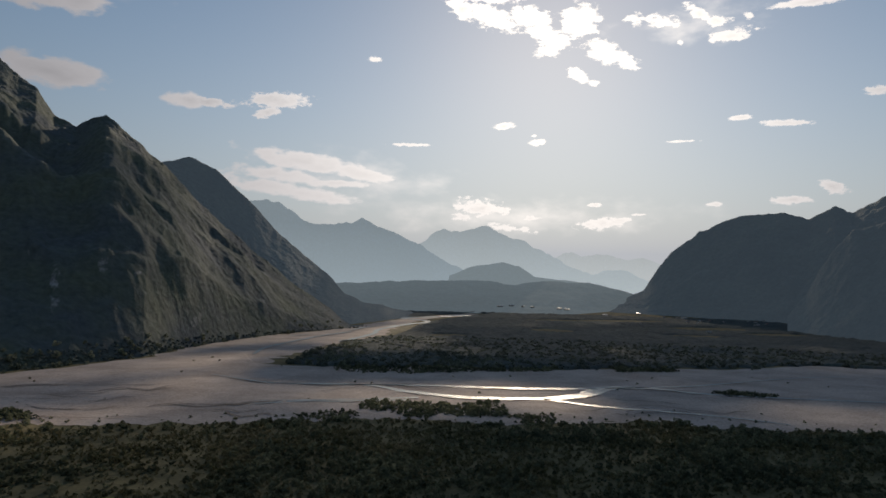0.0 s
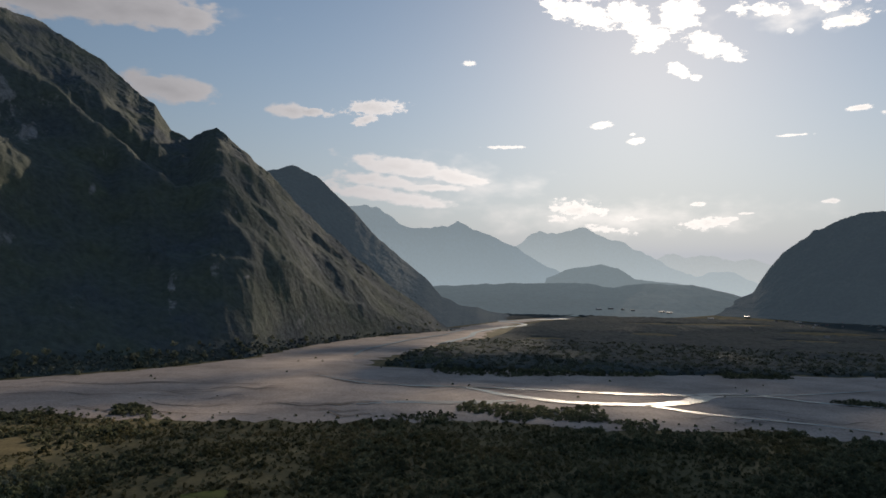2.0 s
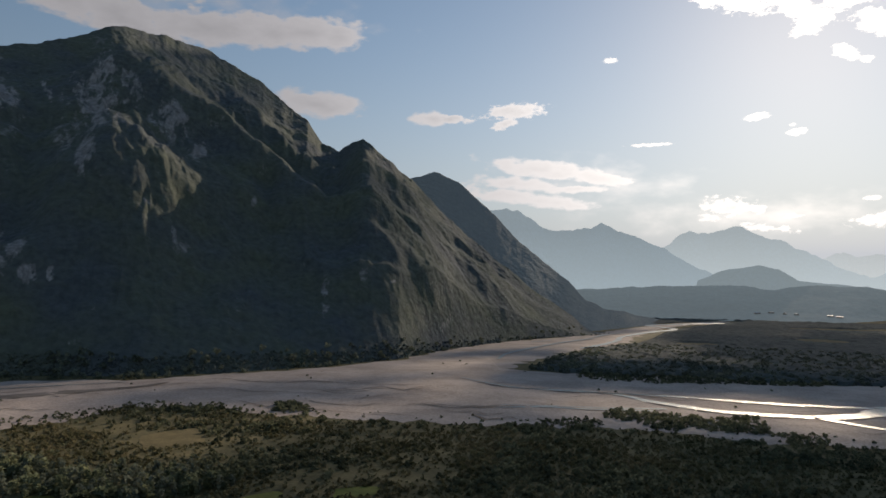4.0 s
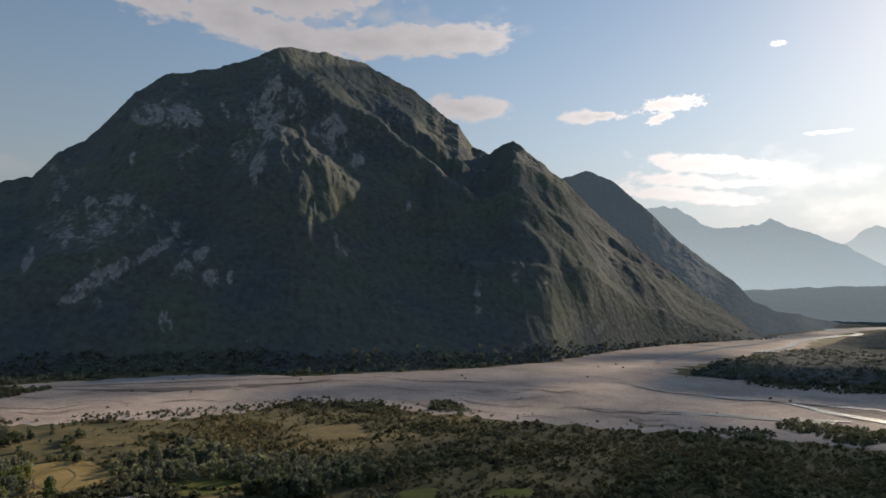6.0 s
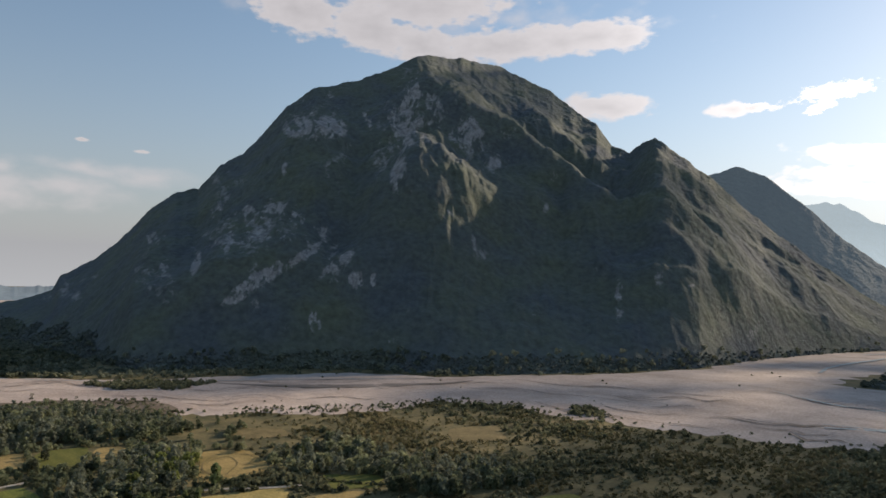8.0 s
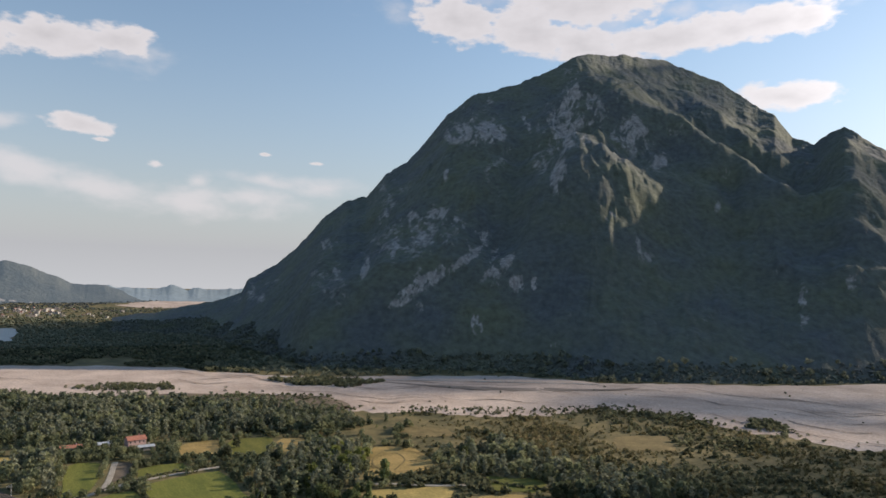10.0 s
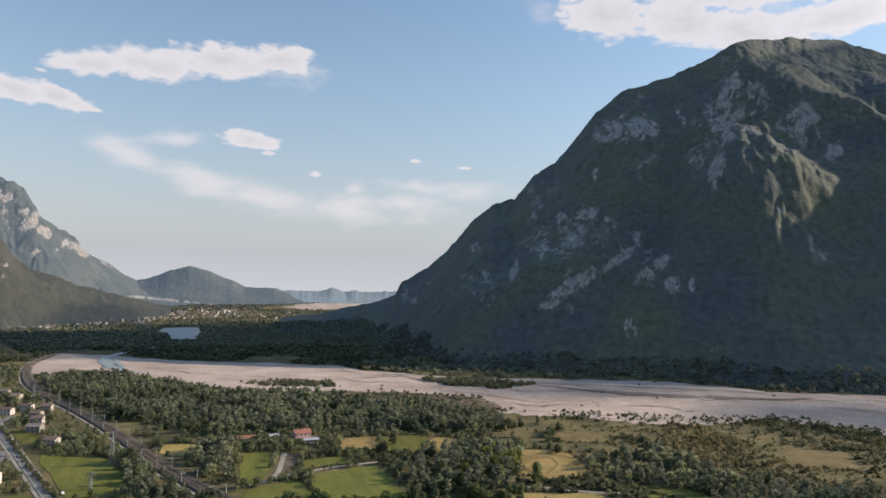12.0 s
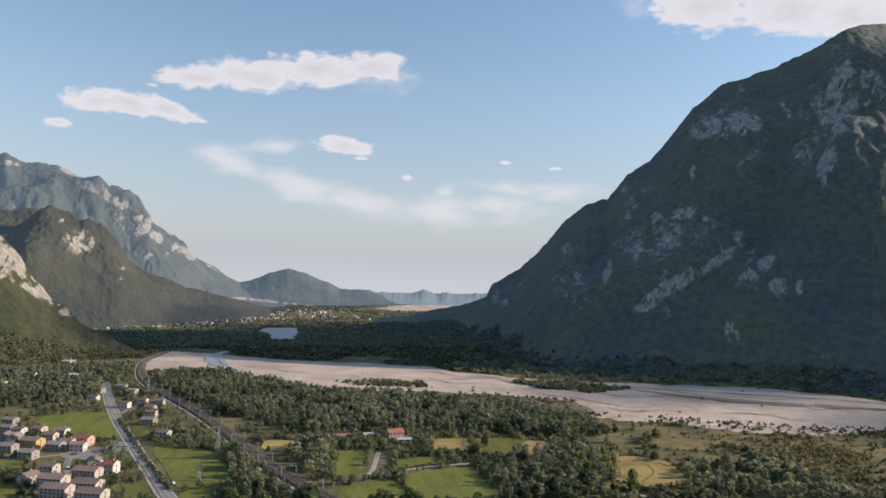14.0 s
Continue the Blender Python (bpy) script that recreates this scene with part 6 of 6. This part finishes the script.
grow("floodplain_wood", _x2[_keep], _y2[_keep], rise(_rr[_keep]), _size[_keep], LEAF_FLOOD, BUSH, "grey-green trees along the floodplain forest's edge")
_a, _rr, _x2, _y2, _g2 = ring_scatter(22000, 72, 113, 1180, 3700, 8)
_keep = (_rr > np.where(_a < 101, far_bank(np.clip(_a, -70, 100.4)) + 6, 1250)) & (_a < 108) & ~inside(LAKE, _x2, _y2) & ~inside(LAKE, _x2 * 1.015, _y2 * 1.015) & (line_distance([(-1649, -185), (-1551, -147), (-1408, -115), (-1245, -88)], _x2, _y2) > 45)
_keep &= (line_distance(ROAD, _x2, _y2) > 12) & (line_distance(RAIL, _x2, _y2) > 14) & (fbm(_x2 / 180, _y2 / 180, 3) > -0.6)
_keep &= (line_distance(TOWN, _x2, _y2) > 170 + 70 * fbm(_x2 / 150, _y2 / 150, 2)) | (_g2.random(len(_x2)) < 0.3)
_keep &= (_a < 100) | (_rr < 1400) | (_rr > 1680)
_size = (3.2 + 3.2 * _g2.random(len(_x2))) * np.clip(_rr / 1900, 1, 1.3)
# past 1750 m greyer leaves stand in for haze on the same woods
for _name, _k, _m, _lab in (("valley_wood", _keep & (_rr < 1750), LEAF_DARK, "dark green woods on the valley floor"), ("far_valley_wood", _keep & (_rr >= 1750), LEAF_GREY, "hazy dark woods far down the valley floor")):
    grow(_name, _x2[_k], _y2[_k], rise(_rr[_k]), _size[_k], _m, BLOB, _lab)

_a, _rr, _x2, _y2, _g2 = ring_scatter(6000, 72, 98, 3450, 4150, 9)
_keep = (line_distance([(-3727, 545), (-3874, 791), (-3939, 1004)], _x2, _y2) > 190) & (line_distance(TOWN, _x2, _y2) > 160)
grow("plain_wood", _x2[_keep], _y2[_keep], rise(_rr[_keep]) - 1, 3 + 3 * _g2.random(int(_keep.sum())), LEAF_PLAIN_HAZE, BLOB, "hazy woods on the far river plain")

# trees of the mountain's face and skyline
_g3 = np.random.default_rng(11)


def slope_trees(name, grid, n, tall, low, high, material, label, steep=6.0, span=(-36, 116), top=1e9):
    mx, my, mz, mu, mrock = (q.ravel() for q in grid)
    a, _ = polar(mx, my)
    pick = np.nonzero((mu > low) & (mu < high) & (mrock < 0.4) & (a < span[1]) & (a > span[0]) & (mz < top * (0.5 + 0.5 * fbm(mx / 90, my / 90, 3)) * np.clip((a - span[0]) / 6, 0, 1) + 1e6 * (top > 1e8)))[0]
    wt = (1 + steep * np.exp(-mu[pick] * 20)) / (mx[pick] ** 2 + my[pick] ** 2)
    pick = _g3.choice(pick, min(n, len(pick)), replace=False, p=wt / wt.sum())
    t = tall * (0.7 + 0.6 * _g3.random(len(pick)))
    dr = _g3.normal(0, 5, len(pick))
    ux, uy = place(a[pick] + _g3.normal(0, 0.12, len(pick)), np.hypot(mx[pick], my[pick]) + dr)
    return grow(name, ux, uy, mz[pick] - 0.42 * t + 0.7 * dr, t, material, BLOB, label)


slope_trees("mountain_trees", MAIN_GRID, 2500, 4.2, 0.002, 0.035, FOREST, "dense deciduous forest at the foot of steep slopes", 30.0)
slope_trees("hillside_trees", HILLSIDE_GRID, 4200, 3.0, 0.0, 0.3, LEAF_DARK, "green woods on the slope above the village")
slope_trees("mountain_toe_wood", MAIN_GRID, 5200, 5.5, 0.0, 0.6, FOREST, "dark woods on the long toe of the mountain", 1.0, (66, 83), 55)

# clipped hedge rows between the meadows
HEDGE_LINES = [[(-546, 82), (-510, 86), (-472, 90)], [(-548, 83), (-583, 91), (-613, 100)], [(-622, 85), (-634, 78), (-636, 53)], [(-552, 90), (-562, 122), (-568, 154)], [(-795, -165), (-705, -136), (-607, -104), (-521, -74)], [(-723, -207), (-698, -174), (-700, -148)], [(-541, -33), (-629, -50), (-683, -99)], [(-493, 247), (-465, 261), (-436, 302), (-384, 335)], [(-603, 125), (-598, 162), (-575, 191)], [(-472, 233), (-468, 260), (-479, 303)]]
_hx, _hy = (np.concatenate(q) for q in zip(*[(curve_points(h, 1.8)[:, 0], curve_points(h, 1.8)[:, 1]) for h in HEDGE_LINES]))
_hg = np.random.default_rng(61)
grow("hedge_rows", _hx + _hg.normal(0, 0.7, len(_hx)), _hy + _hg.normal(0, 0.7, len(_hx)), np.full(len(_hx), 0.1), 1.4 + 1.8 * _hg.random(len(_hx)) ** 2, LEAF_DARK, BUSH, "low dark hedgerows lining tracks and meadows", "hedge")
_flat = sheet("dry_flat", [(-962, 104), (-968, 200), (-911, 297), (-855, 363), (-760, 358), (-758, 315), (-826, 270), (-912, 143)], 1.7, SOIL, 8.0)
tagged(_flat, "brown dry flat with scattered scrub beside the gravel", "river flat", kind="structure")

# the distant town


def far_house(label, w, d, h, wall_m, roof_m):
    """A gabled house far off: walls, roof, chimney and a window on each long side."""
    ob = thing("house", label, "house", "distant town houses")
    r = d * 0.22
    bm = bmesh.new()
    v = [bm.verts.new(p) for p in ((-w / 2, -d / 2, -1), (w / 2, -d / 2, -1), (w / 2, d / 2, -1), (-w / 2, d / 2, -1), (-w / 2, -d / 2, h), (w / 2, -d / 2, h), (w / 2, d / 2, h), (-w / 2, d / 2, h), (-w / 2, 0, h + r), (w / 2, 0, h + r))]
    for f in ((0, 1, 5, 4), (2, 3, 7, 6), (1, 2, 6, 9, 5), (3, 0, 4, 8, 7)):
        bm.faces.new([v[i] for i in f])
    part("wall", bm, wall_m, ob)
    bm = bmesh.new()
    for s in (-1, 1):
        q = [(-w / 2 - 0.6, s * (d / 2 + 0.6), h - 0.25), (w / 2 + 0.6, s * (d / 2 + 0.6), h - 0.25), (w / 2 + 0.6, 0, h + r), (-w / 2 - 0.6, 0, h + r)]
        lo, up = ([bm.verts.new((x, y, z + k)) for x, y, z in q] for k in (0.02, 0.3))
        bm.faces.new(lo), bm.faces.new(up)
        for i in range(4):
            bm.faces.new((lo[i], lo[(i + 1) % 4], up[(i + 1) % 4], up[i]))
    bmesh.ops.recalc_face_normals(bm, faces=bm.faces[:])
    part("roof", bm, roof_m, ob)
    part("chimney", box(bmesh.new(), w * 0.2, w * 0.2 + 0.8, 0.6, 1.4, h + r * 0.5, h + r + 1.0), wall_m, ob)
    for s in (-1, 1):
        y0, y1 = sorted((s * (d / 2 - 0.1), s * (d / 2 + 0.06)))
        part("window", box(bmesh.new(), -1.2, 1.2, y0, y1, 1.6, 3.2), PANE, ob)
    return ob


WHITE_WALL = surface("pale_plaster", (0.54, 0.52, 0.49), (0.66, 0.64, 0.61), 0.6, 0.85, 0.1, 6)
_town = [far_house("pale plastered house in a distant town", 12, 9, 6.0, WHITE_WALL, TILE[0]), far_house("plastered house with a reddish roof in a distant town", 10, 8, 5.5, PLASTER[0], TILE[1]), far_house("cream apartment block in a distant town", 18, 10, 8.0, PLASTER[0], TILE[2])]
_tg = np.random.default_rng(19)
for _n in range(250):
    _line = curve_points(TOWN, 20)
    _c = _line[int(_tg.random() * len(_line))]
    _q = _c + _tg.normal(0, 1, 2) * np.array([150, 105])
    _m = pose(_q[0], _q[1], float(rise(np.hypot(*_q))), 0, 0, float(_tg.random() * 180))
    if _n < 3:
        _town[_n].matrix_basis = _m
    else:
        copy_thing(_town[_n % 3], _m)
for _n in range(26):
    _a0, _r0 = min(-20 + 6 * _tg.normal(), -13.5), 3300 + 260 * _tg.normal()
    _x0, _y0 = place(_a0, _r0)
    _ob = copy_thing(_town[_n % 3], pose(float(_x0), float(_y0), floor_height(_x0, _y0), 0, 0, float(_tg.random() * 180)))
    tagged(_ob, group="distant village houses")

# ---- cloud sheet before the sun, out of camera range, added for its shade ----
SHADE_CLOUD = bpy.data.materials.new("cloud")
SHADE_CLOUD.use_nodes = True
_n, _l = SHADE_CLOUD.node_tree.nodes, SHADE_CLOUD.node_tree.links
_n.clear()
_tc, _at, _nz = _n.new("ShaderNodeTexCoord"), _n.new("ShaderNodeAttribute"), _n.new("ShaderNodeTexNoise")
_at.attribute_name = "veil"
_nz.inputs["Scale"].default_value, _nz.inputs["Detail"].default_value, _nz.inputs["Roughness"].default_value = 0.0045, 8, 0.62
_l.new(_tc.outputs["Object"], _nz.inputs["Vector"])
_sum, _cut = _n.new("ShaderNodeMath"), _n.new("ShaderNodeMapRange")
_sum.operation = "MULTIPLY_ADD"
_sum.inputs[1].default_value = 1.5
_l.new(_nz.outputs["Fac"], _sum.inputs[0]), _l.new(_at.outputs["Fac"], _sum.inputs[2])
_cut.interpolation_type = "SMOOTHSTEP"
_cut.inputs[1].default_value, _cut.inputs[2].default_value = 0.95, 1.15
_l.new(_sum.outputs[0], _cut.inputs[0])
_thin, _white, _both, _clear, _mixs, _out = (_n.new("ShaderNode" + k) for k in ("BsdfTranslucent", "BsdfDiffuse", "MixShader", "BsdfTransparent", "MixShader", "OutputMaterial"))
_thin.inputs[0].default_value, _white.inputs[0].default_value, _both.inputs[0].default_value = (1, 0.98, 0.95, 1), (0.9, 0.9, 0.92, 1), 0.2
_bp = _n.new("ShaderNodeBump")
_bp.inputs["Strength"].default_value, _bp.inputs["Distance"].default_value = 0.8, 60
_l.new(_nz.outputs["Fac"], _bp.inputs["Height"]), _l.new(_bp.outputs[0], _thin.inputs["Normal"])
_l.new(_thin.outputs[0], _both.inputs[1]), _l.new(_white.outputs[0], _both.inputs[2])
_ft, _fm = _n.new("ShaderNodeAttribute"), _n.new("ShaderNodeMath")
_ft.attribute_name, _fm.operation = "firm", "MULTIPLY"
_l.new(_cut.outputs[0], _fm.inputs[0]), _l.new(_ft.outputs["Fac"], _fm.inputs[1])
_l.new(_fm.outputs[0], _mixs.inputs[0]), _l.new(_clear.outputs[0], _mixs.inputs[1]), _l.new(_both.outputs[0], _mixs.inputs[2])
_l.new(_mixs.outputs[0], _out.inputs[0])
_cx, _cy = np.meshgrid(np.linspace(-3400, 2400, 220), np.linspace(-1600, 5400, 250), indexing="ij")
_lobes, _firm = np.full_like(_cx, -1.5), np.full_like(_cx, 0.9)
# banks of cloud, each set over ground to be darkened: middle, half widths, density
for _u, _v, _ru, _rv, _d in ((320, 100, 760, 760, 1.0), (900, 100, 1100, 1000, 1.0), (300, 1080, 950, 560, 1.0), (300, -600, 900, 700, 1.0), (1100, 900, 900, 900, 1.0), (600, 2200, 1150, 1000, 0.88), (-450, 1900, 650, 620, 0.4),
                             (-200, 2800, 700, 640, 0.82), (500, 3900, 1600, 1300, 0.76), (-760, 1060, 420, 300, 0.5), (-1950, -150, 520, 520, 0.62), (-1420, 330, 180, 200, 0.45), (-420, 1720, 330, 520, 0.95), (-130, 600, 230, 420, 0.85), (-520, 950, 330, 240, 0.85), (-225, 600, 165, 260, 0.7), (-980, 740, 230, 170, 0.7), (-2330, 220, 640, 480, 0.9), (-2900, -280, 420, 300, 0.6)):
    _l = 1.25 - np.hypot((_cx - _u) / _ru, (_cy - _v) / _rv)
    _firm = np.where(_l > _lobes, _d, _firm)
    _lobes = np.maximum(_lobes, _l)
# gaps cut along the streams so that sun glints on them
_lobes -= 1.6 * np.exp(-((_cx - 150) / 580) ** 2 - ((_cy - 985) / 70) ** 2)
_lobes -= 1.7 * np.exp(-(line_distance(STREAMS[3][0], _cx, _cy) / 40) ** 2)
_cz = 90 * fbm(_cx / 330, _cy / 330, 5) + 60 * _lobes
_me = np_mesh("cloud", np.stack([_cx, _cy, _cz], -1).reshape(-1, 3), grid_faces(220, 250), SHADE_CLOUD)
_me.attributes.new("veil", "FLOAT", "POINT").data.foreach_set("value", np.clip(_lobes - 0.1, -1.5, 0.55).astype(np.float32).ravel())
_me.attributes.new("firm", "FLOAT", "POINT").data.foreach_set("value", _firm.astype(np.float32).ravel())
_shade_cloud = tagged(new("cloud", _me), "unseen cloud sheet shaped to shade parts of the valley", "cloud", kind="structure")
_shade_cloud.location = (809, 6233, 2400)

# pale halls and glasshouses far up the valley
for _i, (_x, _y) in enumerate([(212, 3940), (279, 3989), (341, 3965), (392, 3939), (532, 3856), (567, 3826), (707, 3505), (1091, 3743), (1077, 3201), (905, 3630), (1318, 3434), (1049, 3353)]):
    # they stand low on the terrace, at the height where the open floor ends
    _r0, _a0 = np.hypot(_x, _y), polar(_x, _y)[0]
    _low = (rise(_r0) - EYE) / _r0 - 0.003
    for _r in np.arange(3100, _r0 + 1, 10):
        _x, _y = (float(q) for q in place(_a0, _r))
        if floor_height(_x, _y) - EYE >= _r * _low:
            break
    _ob = copy_thing(KINDS["shed"], pose(_x, _y, floor_height(_x, _y) + 1.0, 0, 0, 15 + 31 * _i))
    _ob.scale = (2.0, 1.3, 1.7)
    tagged(_ob, "distant pale hall with a sheet-metal roof", group="distant halls")
